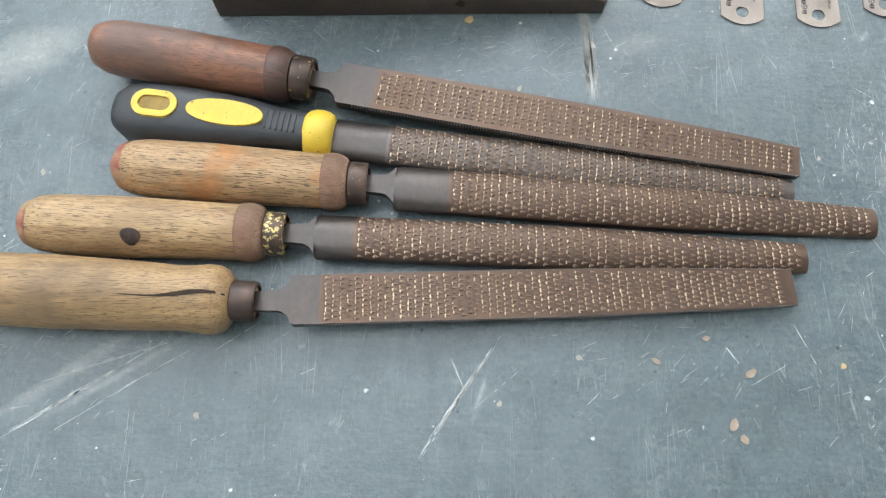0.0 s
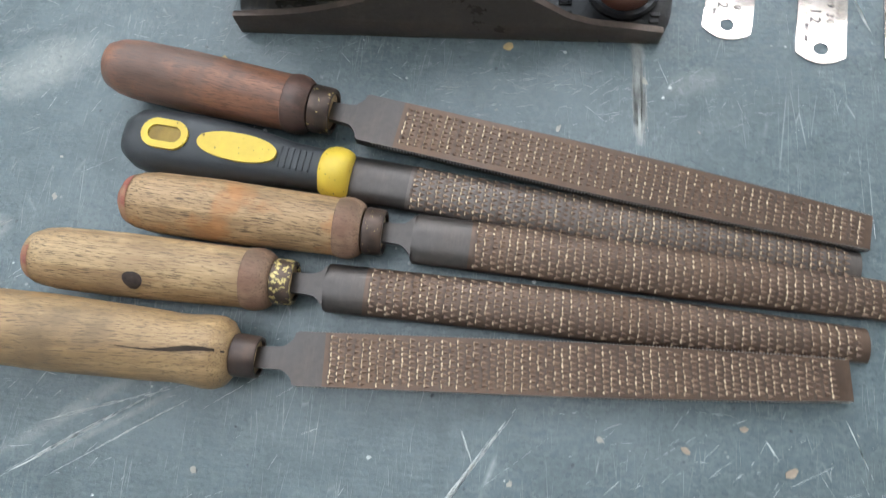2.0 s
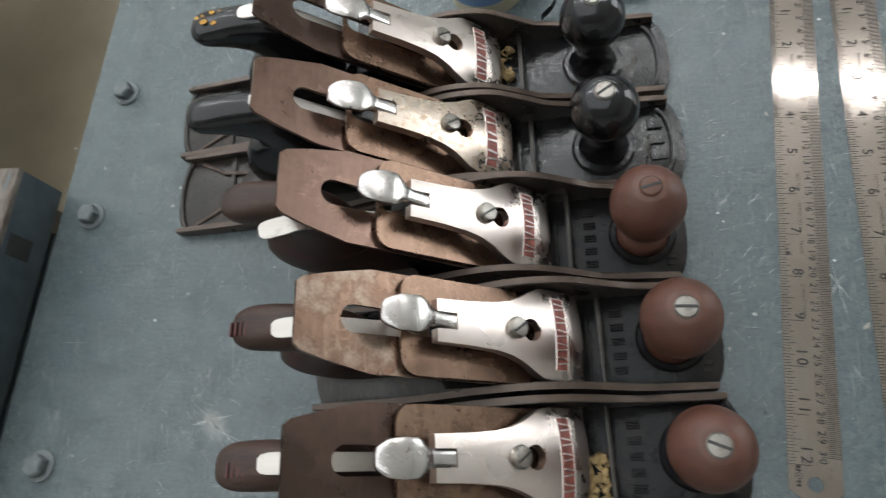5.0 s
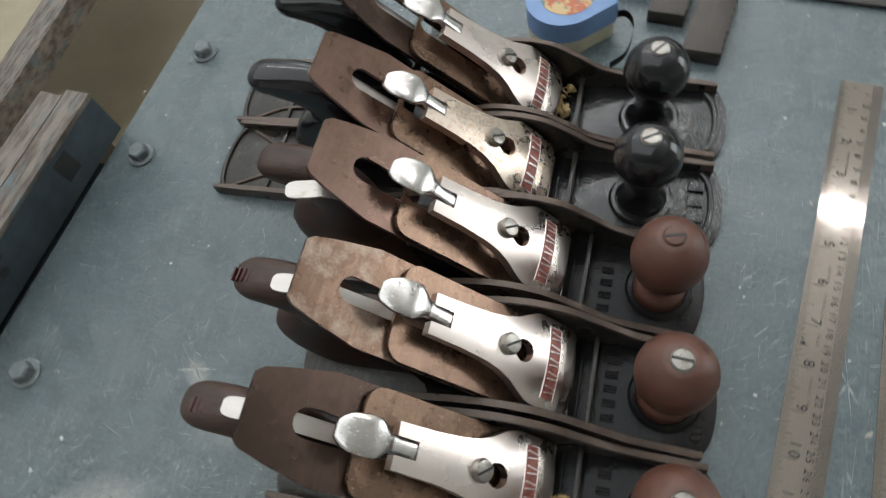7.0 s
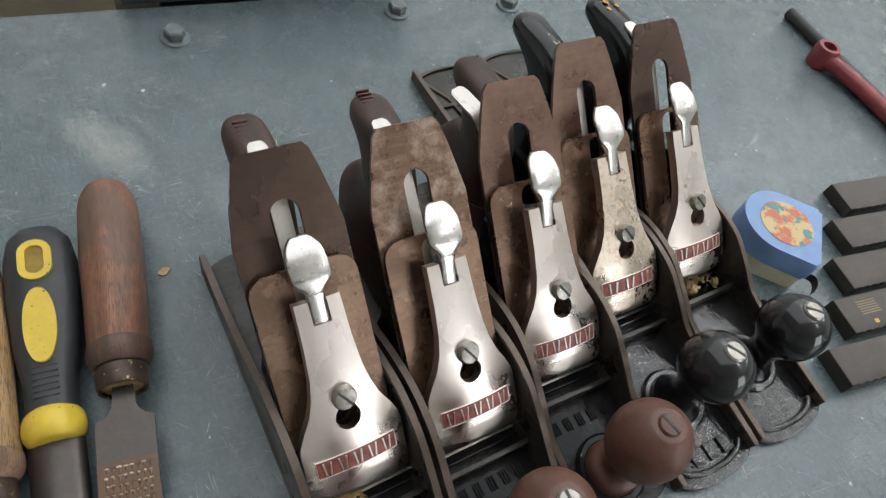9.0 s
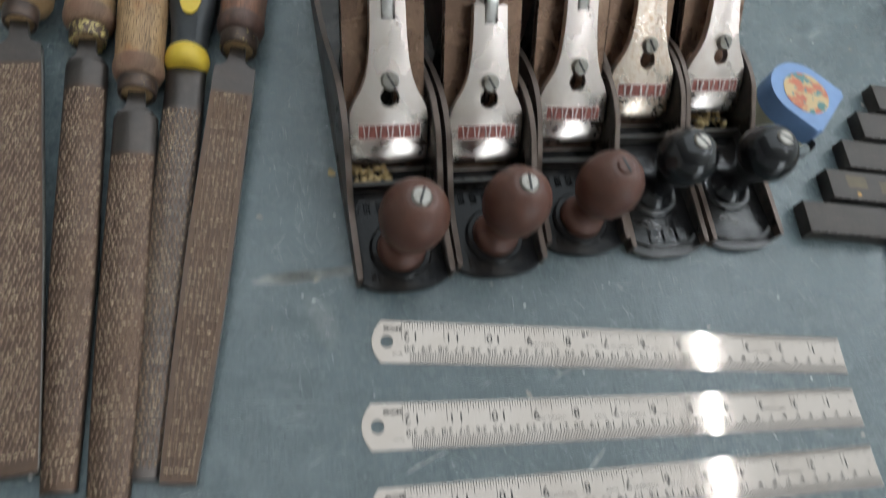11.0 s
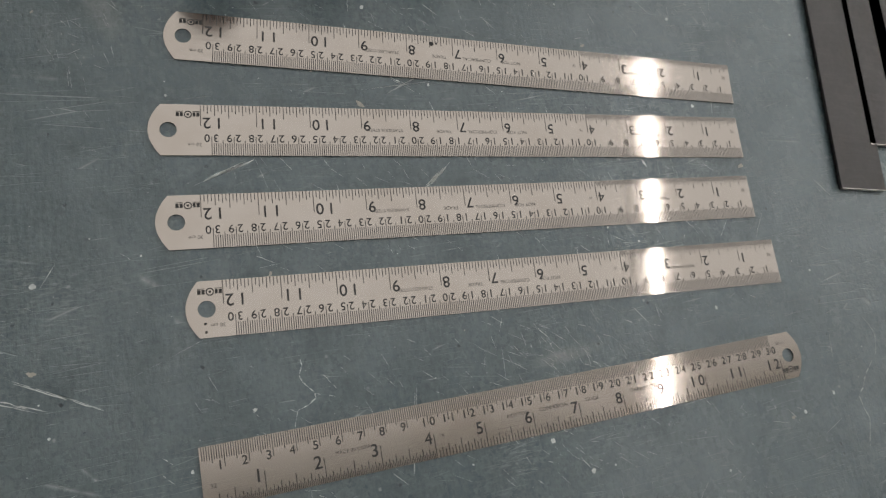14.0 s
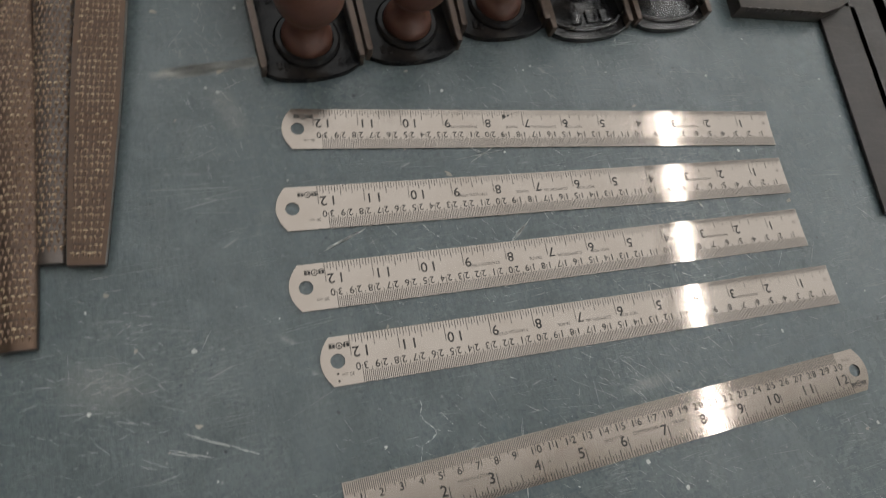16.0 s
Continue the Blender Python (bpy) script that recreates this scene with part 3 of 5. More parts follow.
# ---------------------------------------------------------------- the table
bench = thing("work_table", "blue-grey painted steel work table, scratched and chipped", "table")
EDGE = [(-0.4955, -0.65), (0.8, -0.65), (0.8, 1.25), (-0.3757, 1.25)]
part("tabletop", prism(EDGE, -0.006, 0.0, 0.0008, axis="z"), TABLE, bench)
for ax, ay in ((-0.42, -0.58), (0.72, -0.58), (0.72, 1.18), (-0.35, 1.18)):
    part("leg", box(ax - 0.025, ax + 0.025, ay - 0.025, ay + 0.025, -0.8, -0.056, 0.003), LEG, bench)
for x0, x1, y0, y1 in ((-0.4, 0.7, -0.605, -0.555), (-0.33, 0.7, 1.155, 1.205), (0.695, 0.745, -0.55, 1.15)):
    part("rail", box(x0, x1, y0, y1, -0.056, -0.0065, 0.002), LEG, bench)
for bx, by in ((-0.4017, 0.3328), (-0.4118, 0.2275), (-0.4136, 0.0505)):
    bolt = part("bolt", lathe([(0.0, 0.0), (0.0105, 0.0), (0.0105, 0.0012), (0.0098, 0.0018), (0, 0.0018)], 28), BOLT, bench, "grey washer with a hexagon bolt")
    bolt.location = (bx, by, 0.0001)
    head = part("bolt_head", lathe([(0, 0.0015), (0.0072, 0.0015), (0.0075, 0.0025), (0.0075, 0.0078), (0.0062, 0.009), (0, 0.009)], 6), BOLT, bolt, angle=25)
    head.rotation_euler.z = by * 9

# ---------------------------------------------------------------- steel rulers
RW, RT = 0.0254, 0.0009


def ruler_blade(hole):
    """The steel strip: square at zero, rounded past its hanging hole."""
    end = [(hole + 0.0034 + 0.0054 * (1 - ((k - 6) / 6) ** 2), RW * k / 12) for k in range(13)]
    return plate([(0, RW), (0, 0), *end], [arc(hole, RW / 2, 0.00375, 0, 345, 23)], RT)


def ruler(hole):
    r = thing("ruler", "", "ruler")
    part("blade", ruler_blade(hole), RULE, r)
    z = RT + 0.00006
    bm = bmesh.new()
    w = 0.00017
    for k in range(1, 301):
        n = 0.0094 if k % 10 == 0 else 0.0074 if k % 5 == 0 else 0.006
        quad(bm, k / 1000 - w, k / 1000 + w, RW - n, RW - 0.0001, z)
    part("millimetre_scale", bm, INK_FINE, r, kind="stuff")
    bm = bmesh.new()
    for k in range(1, 12 * 32 + 1):
        x = k * 0.0254 / 32
        if x > 4 * 0.0254 + 1e-6 and k % 2:
            continue
        n = 0.0108 if k % 32 == 0 else 0.0068 if k % 16 == 0 else 0.0054 if k % 8 == 0 else 0.0044 if k % 4 == 0 else 0.0034 if k % 2 == 0 else 0.0024
        quad(bm, x - w, x + w, 0.0001, n, z)
    part("inch_scale", bm, INK_FINE, r, kind="stuff")
    for k in range(1, 31):
        s = str(k)
        bm = bmesh.new()
        letters(bm, s[0], 0.0054, k / 100 - 0.0006, RW - 0.0104, z, "RIGHT")
        if len(s) > 1:
            letters(bm, s[1], 0.0054, k / 100 + 0.0007, RW - 0.0104, z, "LEFT")
        part("centimetre_number", bm, INK, r)
    for k in range(1, 13):
        s = str(k)
        bm = bmesh.new()
        letters(bm, s[-1], 0.0078, k * 0.0254 - 0.0008, 0.0066, z, "RIGHT")
        if len(s) > 1:
            letters(bm, s[0], 0.0078, k * 0.0254 - 0.0062, 0.0066, z, "RIGHT")
        part("inch_number", bm, INK, r)
    for s, x, y, h in (("STAINLESS STEEL", 0.2165, 0.0108, 0.0024), ("TRADE", 0.1855, 0.0108, 0.0026), ("COMMERCIAL", 0.1643, 0.0108, 0.0026), ("NOT FOR", 0.1445, 0.0108, 0.0026),
                       ("MADE IN INDIA", 0.064, 0.0108, 0.0023), ("30 cm", 0.3075, 0.0192, 0.0026), ("16", 0.1055, 0.009, 0.0022), ("32", 0.0045, 0.008, 0.0026)):
        bm = bmesh.new()
        letters(bm, s, h, x, y, z, bold=-0.006)
        part("small_print", bm, INK_PALE, r)
    bm = bmesh.new()
    # maker's mark as plain strokes and a ring
    for x0, x1 in ((0.3052, 0.3066), (0.307, 0.3082), (0.3125, 0.3138), (0.3142, 0.3156)):
        quad(bm, x0, x1, 0.0040, 0.0060, z)
    for k in range(16):
        a, b = radians(k * 22.5), radians(k * 22.5 + 22.5)
        bm.faces.new([bm.verts.new((0.3103 + rr * math.cos(t), 0.005 + rr * math.sin(t), z)) for rr, t in ((0.0013, a), (0.0018, a), (0.0018, b), (0.0013, b))])
    quad(bm, 0.3098, 0.3108, 0.0045, 0.0055, z)
    quad(bm, 0.3052, 0.3082, 0.0034, 0.0037, z)
    quad(bm, 0.3125, 0.3156, 0.0034, 0.0037, z)
    part("makers_mark", bm, INK_FINE, r, kind="stuff")
    return r


def ruler_at(zx, zy, hx, hy):
    """The pose of a ruler from the middle of its zero end to its hole."""
    a = math.atan2(hy - zy, hx - zx)
    return Matrix.Translation((zx, zy, 0.0001)) @ Matrix.Rotation(a, 4, "Z") @ Matrix.Translation((0, -RW / 2, 0))


# zero end, hole, and how far the hole lies from the zero end: the print sits differently on each
RULERS = ((0.0897, 0.3481, 0.0492, 0.0377, 0.3137), (0.1243, 0.3435, 0.0968, 0.0260, 0.3190), (0.1610, 0.3396, 0.1416, 0.0250, 0.3155), (0.2009, 0.3446, 0.1825, 0.0324, 0.3120), (0.2531, 0.0232, 0.2542, 0.3350, 0.3110))
first = ruler(RULERS[0][4])
RULER_LABELS = ("steel ruler with small dark stains lying beside the planes", "steel ruler lying between two others on the table", "steel ruler lying in the middle of the row",
                "steel ruler with two dark dots at its hole", "dull steel ruler turned the other way round")
first.matrix_basis = ruler_at(*RULERS[0][:4])
tagged(first, RULER_LABELS[0], "ruler", "steel rulers on the table")
for k, (spot, text) in enumerate(zip(RULERS[1:], RULER_LABELS[1:])):
    other = tagged(copy_thing(first, ruler_at(*spot[:4])), text)
    for child in other.children:
        if child.name.startswith("blade"):
            child.data = finish(ruler_blade(spot[4]), "blade", RULE_DULL if k == 3 else RULE)
    if k == 2:
        for dx, dy in ((0.3128, 0.0192), (0.3126, 0.0229)):
            part("dot", lathe([(0, RT), (0.0006, RT), (0.0005, RT + 0.0001), (0, RT + 0.0001)], 12, Matrix.Translation((dx, dy, 0))), INK, other)
for dx, dy, rr in ((0.1895, 0.0045, 0.0013), (0.1868, 0.0040, 0.0007)):
    part("stain", lathe([(0, RT), (rr, RT), (rr * 0.8, RT + 0.00009), (0, RT + 0.00009)], 14, Matrix.Translation((dx, dy, 0))), INK_FINE, first, "small dark stain")


# ---------------------------------------------------------------- rasps
def blade_width(s, w0, w1):
    """Half width along the blade, s from 0 (shoulder) to 1 (tip)."""
    return 0.5 * (w0 if s < 0.45 else w0 + (w1 - w0) * ((s - 0.45) / 0.55) ** 1.6)


def rasp_blade(rasp, x0, xs, xt, w0, w1, thick, rounded, material, field, seed, teeth_from=0.022, columns=3.9, stagger=0.5):
    """Tang from x0, shoulder at xs, tip at xt. rounded: half-round back on top."""
    rnd = random.Random(seed)
    length = xt - xs
    tang = loft([[(x, s * w, -t), (x, s * w, t), (x, -s * w, t), (x, -s * w, -t)] for s in (1,) for x, w, t in ((x0 - 0.004, 0.0045, 0.002), (xs - 0.006, 0.0052, 0.0022), (xs - 0.004, 0.0058, 0.0023), (xs - 0.0018, w0 * 0.31, 0.0023), (xs + 0.0003, w0 * 0.42, 0.0024))])
    part("tang", tang, material, rasp)

    def top(x, y, half):
        q = min(1.0, abs(y) / half)
        if rounded:
            return -thick / 2 + 0.0012 + (thick - 0.0012) * math.sqrt(max(0.0, 1 - (q * 0.97) ** 2))
        return thick / 2

    sections = []
    steps = [0, 0.0004 / length, 0.0018 / length, 0.004 / length] + [0.02 + 0.98 * k / 40 for k in range(41)]
    for i, s in enumerate(steps):
        x = xs + length * s
        half = blade_width(s, w0, w1)
        if s == 0:
            half *= 0.86
        elif i == 1:
            half *= 0.95
        t = 1.0 if s < 0.6 else 1 - 0.25 * (s - 0.6) / 0.4
        ys = [half * math.cos(math.pi * k / 12) for k in range(13)]
        ring = [(x, y, top(x, y, half) * t) for y in ys]
        ring += [(x, -half, -thick / 2 * t), (x, half, -thick / 2 * t)]
        sections.append(ring)
    blade = loft(sections)
    part("blade", blade, material, rasp, angle=50)

    # the toothed length is browner than the smooth steel
    sections = []
    for k in range(37):
        x = xs + teeth_from - 0.003 + (length - teeth_from + 0.0029) * k / 36
        s = (x - xs) / length
        half = blade_width(s, w0, w1)
        t = 1.0 if s < 0.6 else 1 - 0.25 * (s - 0.6) / 0.4
        ys = [half * 0.985 * math.cos(math.pi * j / 12) for j in range(13)]
        sections.append([(x, y, top(x, y, half) * t + 0.00006) for y in ys] + [(x, y, top(x, y, half) * t - 0.0005) for y in reversed(ys)])
    part("tooth_field", loft(sections), field, rasp, "rusty brown toothed face", angle=50)

    bm, pits, dust = bmesh.new(), bmesh.new(), bmesh.new()
    step = columns / 1000
    big = 1.1 if columns < 3.7 else 1.0
    n = int((length - teeth_from - 0.002) / step)
    for c in range(n):
        x = xs + teeth_from + c * step
        s = (x - xs) / length
        full = blade_width(s, w0, w1)
        half = full * (0.97 if rounded else 0.92)
        rows = max(6, round(2 * half / 0.0025))
        t = 1.0 if s < 0.6 else 1 - 0.25 * (s - 0.6) / 0.4
        load = rnd.choice((0.45, 0.7, 0.9, 1.0, 1.0))
        for k in range(rows + 1):
            y = half * (2 * (k + (0.0 if c % 2 else stagger)) / rows - 1) + rnd.uniform(-0.0002, 0.0002)
            if abs(y) > half * 0.93:
                continue
            xx = x + rnd.uniform(-0.0003, 0.0003)
            z = top(xx, y, full) * t
            slope = (top(xx, y + 0.0002, full) - top(xx, y - 0.0002, full)) / 0.0004 * t
            nrm, side = Vector((0, -slope, 1)).normalized(), Vector((0, 1, slope)).normalized()
            h, wd, ln = rnd.uniform(0.0006, 0.0009), rnd.uniform(0.00108, 0.0013) * big, rnd.uniform(0.0028, 0.0036) * big
            p = Vector((xx, y, z))
            at = lambda u, v, w: p + Vector((u, 0, 0)) + side * v + nrm * w
            tip, a, b = bm.verts.new(at(0.0002, 0, h)), bm.verts.new(at(0.0002, wd, -0.0001)), bm.verts.new(at(0.0002, -wd, -0.0001))
            back = bm.verts.new(at(ln, 0, -0.0001))
            for f in ((a, back, tip), (back, b, tip), (a, tip, b)):
                bm.faces.new(f)
            # no hollow is cut: a flat dark face paints the gouge's shade
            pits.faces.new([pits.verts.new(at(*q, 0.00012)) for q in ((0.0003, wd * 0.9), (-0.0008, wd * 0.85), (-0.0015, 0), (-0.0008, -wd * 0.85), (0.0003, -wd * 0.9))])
            if rnd.random() < load:
                e, v0, ln = rnd.uniform(0.00022, 0.0005), rnd.uniform(-0.0003, 0.0003), rnd.uniform(0.0006, 0.00135)
                dust.faces.new([dust.verts.new(at(*q)) for q in ((e, v0 - ln * 0.5, h * 0.5), (e * 0.6, v0 + ln * 0.5, h * 0.55), (0.0, v0 + ln, h * 0.4), (-e * 1.4, v0 + ln * 0.2, h * 0.5), (-e, v0 - ln * 0.6, h * 0.55), (0.0, v0 - ln, h * 0.4))])
    part("gouge_shade", pits, PIT_SHADE, rasp, "flat dark faces before the teeth, for the gouges' dirt and shade", kind="stuff")
    part("dust", dust, DUST, rasp, "pale wood dust caught under the teeth", kind="stuff")
    if not rounded:
        # saw-like edges of the flat rasps
        edge = bmesh.new()
        x = xs + teeth_from * 0.4
        while x < xt - 0.001:
            half = blade_width((x - xs) / length, w0, w1)
            for sgn in (-1, 1):
                vs = [edge.verts.new(q) for q in ((x, sgn * (half - 0.0002), 0.0024), (x + 0.0013, sgn * (half - 0.0002), 0.0024), (x + 0.0004, sgn * (half + 0.0006), 0.0016), (x + 0.0006, sgn * (half - 0.0002), -0.0018))]
                for f in ((0, 1, 2), (1, 3, 2), (3, 0, 2)):
                    edge.faces.new([vs[i] for i in f])
            x += 0.0016
        part("edge_tooth", edge, EDGE_STEEL, rasp, "bright saw-like edge", kind="stuff", angle=10)
    part("tooth", bm, TEETH, rasp, "small raised steel teeth", kind="stuff", angle=10)


def turned_handle(rasp, x0, x1, r, material, collar, ferrule, bend=0.0, ends=None, fer_r=0.011, barrel=0.92, gold=1, rim=None):
    """A turned wooden handle from x0 (butt) to x1 (ferrule's end), lying along x."""
    turn = Matrix.Translation((x1, 0, 0)) @ Matrix.Rotation(radians(bend), 4, "Z") @ Matrix.Translation((-x1, 0, 0)) @ Matrix.Rotation(radians(90), 4, "Y")
    n = x1 - x0 - ferrule
    prof = [(0, x0), (r * 0.45, x0 + 0.0008), (r * 0.74, x0 + 0.004), (r * 0.9, x0 + 0.010), (r * 0.97, x0 + 0.018), (r, x0 + n * 0.4), (r * barrel, x0 + n * 0.86)]
    if collar:
        prof += [(r * barrel, x1 - ferrule - collar - 0.001)]
    else:
        prof[-1] = (r * 0.93, x0 + n * 0.72)
        e = x1 - ferrule
        prof += [(r * 0.885, e - 0.027), (r * 0.9, e - 0.02), (r * 0.95, e - 0.0125), (r * 0.94, e - 0.0075), (r * 0.85, e - 0.0035), (fer_r * 1.15, e - 0.0006), (fer_r * 1.02, e - 0.0001), (0, e)]
    bm = lathe([(a, b) for a, b in prof] + ([(0, x1 - ferrule - collar - 0.001)] if collar else []), 40, turn)
    grip = part("grip", bm, material, rasp)
    if collar:
        c0 = x1 - ferrule - collar - 0.0009
        bm = lathe([(0, c0), (r * barrel, c0), (r * (barrel + 0.03), c0 + 0.0008), (r * (barrel + 0.055), c0 + 0.0035), (r * (barrel + 0.05), c0 + collar * 0.5), (r * (barrel - 0.01), c0 + collar * 0.75), (r * 0.82, c0 + collar * 0.92), (fer_r * 1.03, c0 + collar), (0, c0 + collar)], 40, turn)
        part("collar", bm, rim or WOOD_DARK, grip, "dirty turned wooden collar")
    f0 = x1 - ferrule
    part("ferrule", lathe([(fer_r, f0), (fer_r * 1.03, f0 + 0.001), (fer_r, f0 + ferrule - 0.001), (fer_r * 0.95, f0 + ferrule), (fer_r * 0.82, f0 + ferrule), (fer_r * 0.8, f0 + ferrule - 0.002), (0, f0 + ferrule - 0.002)], 36, turn), (FERRULE, FERRULE_FLAKY, FERRULE_GOLD)[gold], rasp, ("dark iron ferrule", "dark iron ferrule with a few gold flakes", "iron ferrule with flaking gold paint")[gold])
    part("tang_seat", lathe([(0, x1 - 0.0018), (fer_r * 0.79, x1 - 0.0018), (fer_r * 0.79, x1 - 0.0014), (0, x1 - 0.0014)], 24, turn), WOOD_TAN, rasp)
    if ends:
        bm = lathe([(0, x0 - 0.0002), (r * 0.455, x0 + 0.0006), (r * 0.748, x0 + 0.0039), (r * 0.87, x0 + 0.008)], 40, turn)
        doomed = [f for f in bm.faces if f.calc_center_median().y > r * 0.2 * ends or len(f.verts) > 4]
        bmesh.ops.delete(bm, geom=doomed, context="FACES")
        part("paint_mark", bm, WORN_RED, grip, "worn red paint on the butt")
    return grip


def rasp_at(ax, ay, bx, by, za, zb):
    """Local x runs from (ax, ay, za) towards (bx, by, zb); local x = 0 at the first."""
    d = Vector((bx - ax, by - ay, zb - za))
    return pose(ax, ay, za, 0, math.degrees(math.asin(-d.z / d.length)), math.degrees(math.atan2(d.y, d.x))), d.length


# the flat rasp with a red-brown handle, its edge on the half-round one beside it
m, n = rasp_at(-0.1507, -0.0368, 0.1122, -0.0759, 0.0148, 0.0048)
a = thing("rasp", "flat rasp with a dark red-brown turned wooden handle", "rasp", m, "rasps in a row")
turned_handle(a, -0.1235, 0.0, 0.0157, WOOD_RED, 0.012, 0.0105, bend=0.6, fer_r=0.0118, rim=WOOD_GRIMY)
rasp_blade(a, -0.0015, 0.0145, n, 0.0252, 0.0172, 0.006, False, RASP, RASP_RUST, 1, teeth_from=0.023, stagger=0.1)

# the half-round rasp with a rubber and plastic handle
m, n = rasp_at(-0.2555, -0.0578, 0.1078, -0.0922, 0.0135, 0.003)
b = thing("rasp", "half-round rasp with a black rubber handle and yellow inserts", "rasp", m, "rasps in a row")
secs = []
for x, w, h in ((0.0, 0.006, 0.005), (0.002, 0.0105, 0.009), (0.008, 0.0148, 0.012), (0.02, 0.0168, 0.013), (0.045, 0.0165, 0.0135), (0.07, 0.0145, 0.0125), (0.088, 0.0115, 0.0108), (0.104, 0.0108, 0.0102)):
    secs.append([(x, w * math.copysign(abs(math.cos(t)) ** 0.75, math.cos(t)), h * math.copysign(abs(math.sin(t)) ** 0.75, math.sin(t))) for t in [2 * math.pi * k / 28 for k in range(28)]])
grip = part("grip", loft(secs), RUBBER, b, "dark grey rubber grip")
for k in range(6):
    part("grip_rib", box(0.083 + k * 0.003, 0.0843 + k * 0.003, -0.0055, 0.0055, 0.0095, 0.0114 - k * 0.0001, 0.0006), RUBBER, grip)
ring = plate([(p[0] * 1.0 + 0.0, p[1]) for p in arc(0.030, 0, 0.0076, -90, 90, 14) + arc(0.0215, 0, 0.0076, 90, 270, 14)],
             [arc(0.030, 0, 0.0042, -90, 90, 10) + arc(0.0215, 0, 0.0042, 90, 270, 10)], 0.0022)
bmesh.ops.translate(ring, verts=ring.verts, vec=(0, 0, 0.0122))
part("hanging_eye", ring, YELLOW, grip, "yellow rim of the hanging hole")
well = plate(arc(0.030, 0, 0.0043, -90, 90, 10) + arc(0.0215, 0, 0.0043, 90, 270, 10), [], 0.0004)
bmesh.ops.translate(well, verts=well.verts, vec=(0, 0, 0.0131))
part("hole_floor", well, mat_plain("dark_yellow_plastic", (0.26, 0.16, 0.015), 0.5, 0, 0.3, 120), grip, "dark yellow inside of the hanging hole")
inlay = plate([(0.0625 + 0.0200 * math.cos(radians(t)), 0.0072 * math.copysign(abs(math.sin(radians(t))) ** 0.85, math.sin(radians(t)))) for t in range(0, 360, 10)], [], 0.0015, cuts=[0.047, 0.055, 0.063, 0.07, 0.077],
              lift=lambda x, y: 0.0118 + 0.001 * (1 - ((x - 0.052) / 0.03) ** 2) - 14 * y * y)
part("inlay", inlay, YELLOW, grip, "speckled yellow oval inlay")
part("collar", lathe([(0, 0.1035), (0.0108, 0.1035), (0.0125, 0.1055), (0.0134, 0.1085), (0.0136, 0.1115), (0.0130, 0.115), (0.0116, 0.1175), (0.0095, 0.1185), (0, 0.1185)], 32, Matrix.Rotation(radians(90), 4, "Y")), YELLOW, b, "yellow plastic collar")
rasp_blade(b, 0.117, 0.1165, n, 0.0235, 0.0155, 0.0072, True, RASP, RASP_GREY, 2, teeth_from=0.034)

m, n = rasp_at(-0.2488, -0.0915, 0.1478, -0.1088, 0.0155, 0.0040)
c = thing("rasp", "half-round rasp with a worn tan wooden handle, red at the butt", "rasp", m, "rasps in a row")
turned_handle(c, 0.0, 0.1318, 0.0155, WOOD_ORANGE, 0.0125, 0.0095, ends=3.5, fer_r=0.0112)
rasp_blade(c, 0.13, 0.1455, n, 0.0245, 0.0165, 0.0078, True, RASP, RASP_RUST, 3, teeth_from=0.031)

m, n = rasp_at(-0.2894, -0.1243, 0.1085, -0.1292, 0.0158, 0.0042)
d = thing("rasp", "half-round rasp with a rough tan wooden handle and gold-flecked ferrule", "rasp", m, "rasps in a row")
grip = turned_handle(d, 0.0, 0.1325, 0.0156, WOOD_TAN, 0.0125, 0.0095, ends=0.4, fer_r=0.0108, gold=2)
knot = plate([(0.0605 + 0.0047 * math.cos(t) + 0.0004 * math.sin(2 * t), -0.0092 + 0.0036 * math.sin(t)) for t in [2 * math.pi * k / 20 for k in range(20)]], [], 0.0003,
             cuts=[0.058, 0.0605, 0.063], ycuts=[-0.0115, -0.0092, -0.0069], lift=lambda x, y: 0.00025 + math.sqrt(max(0, 0.01548 ** 2 - y * y)))
part("knot", knot, mat_plain("dark_knot", (0.045, 0.03, 0.025), 0.5, 0, 0.4, 300), grip, "dark brown knot in the wood")
rasp_blade(d, 0.131, 0.147, n, 0.0235, 0.016, 0.0076, True, RASP, RASP_RUST, 4, teeth_from=0.0225)

m, n = rasp_at(-0.1661, -0.1627, 0.0984, -0.1462, 0.0165, 0.0062)
e = thing("rasp", "flat rasp with a thick cracked tan wooden handle", "rasp", m, "rasps in a row")
grip = turned_handle(e, -0.155, 0.0, 0.0178, WOOD_PALE, 0, 0.0115, bend=-4.6, fer_r=0.0097, barrel=0.9, gold=0)
crack = []
turn = Matrix.Rotation(radians(-4.6), 4, "Z")
for k in range(13):
    s = k / 12
    x = -0.0125 - 0.047 * s
    wv = 0.0002 + 0.0010 * math.exp(-((s - 0.35) / 0.28) ** 2)
    y = -0.0005 - 0.0035 * s + 0.0006 * math.sin(7 * s)
    rr = 0.0178 * lerp([(-0.061, 0.935), (-0.0385, 0.885), (-0.0315, 0.9), (-0.024, 0.95), (-0.019, 0.94), (-0.015, 0.85), (-0.0121, 0.63)], x)
    z0 = math.sqrt(rr * rr - y * y)
    crack.append([turn @ Vector(p) for p in ((x, y + wv, z0 + 0.0004), (x, y - wv, z0 + 0.0004), (x, y, z0 - 0.004))])
part("crack", loft(crack), mat_plain("crack_dark", (0.03, 0.018, 0.01), 0.9, 0, 0.3, 300), grip, "long dark crack in the wood")
rasp_blade(e, -0.002, 0.016, n, 0.0245, 0.0185, 0.0058, False, RASP, RASP_RUST, 5, teeth_from=0.017, columns=3.6)


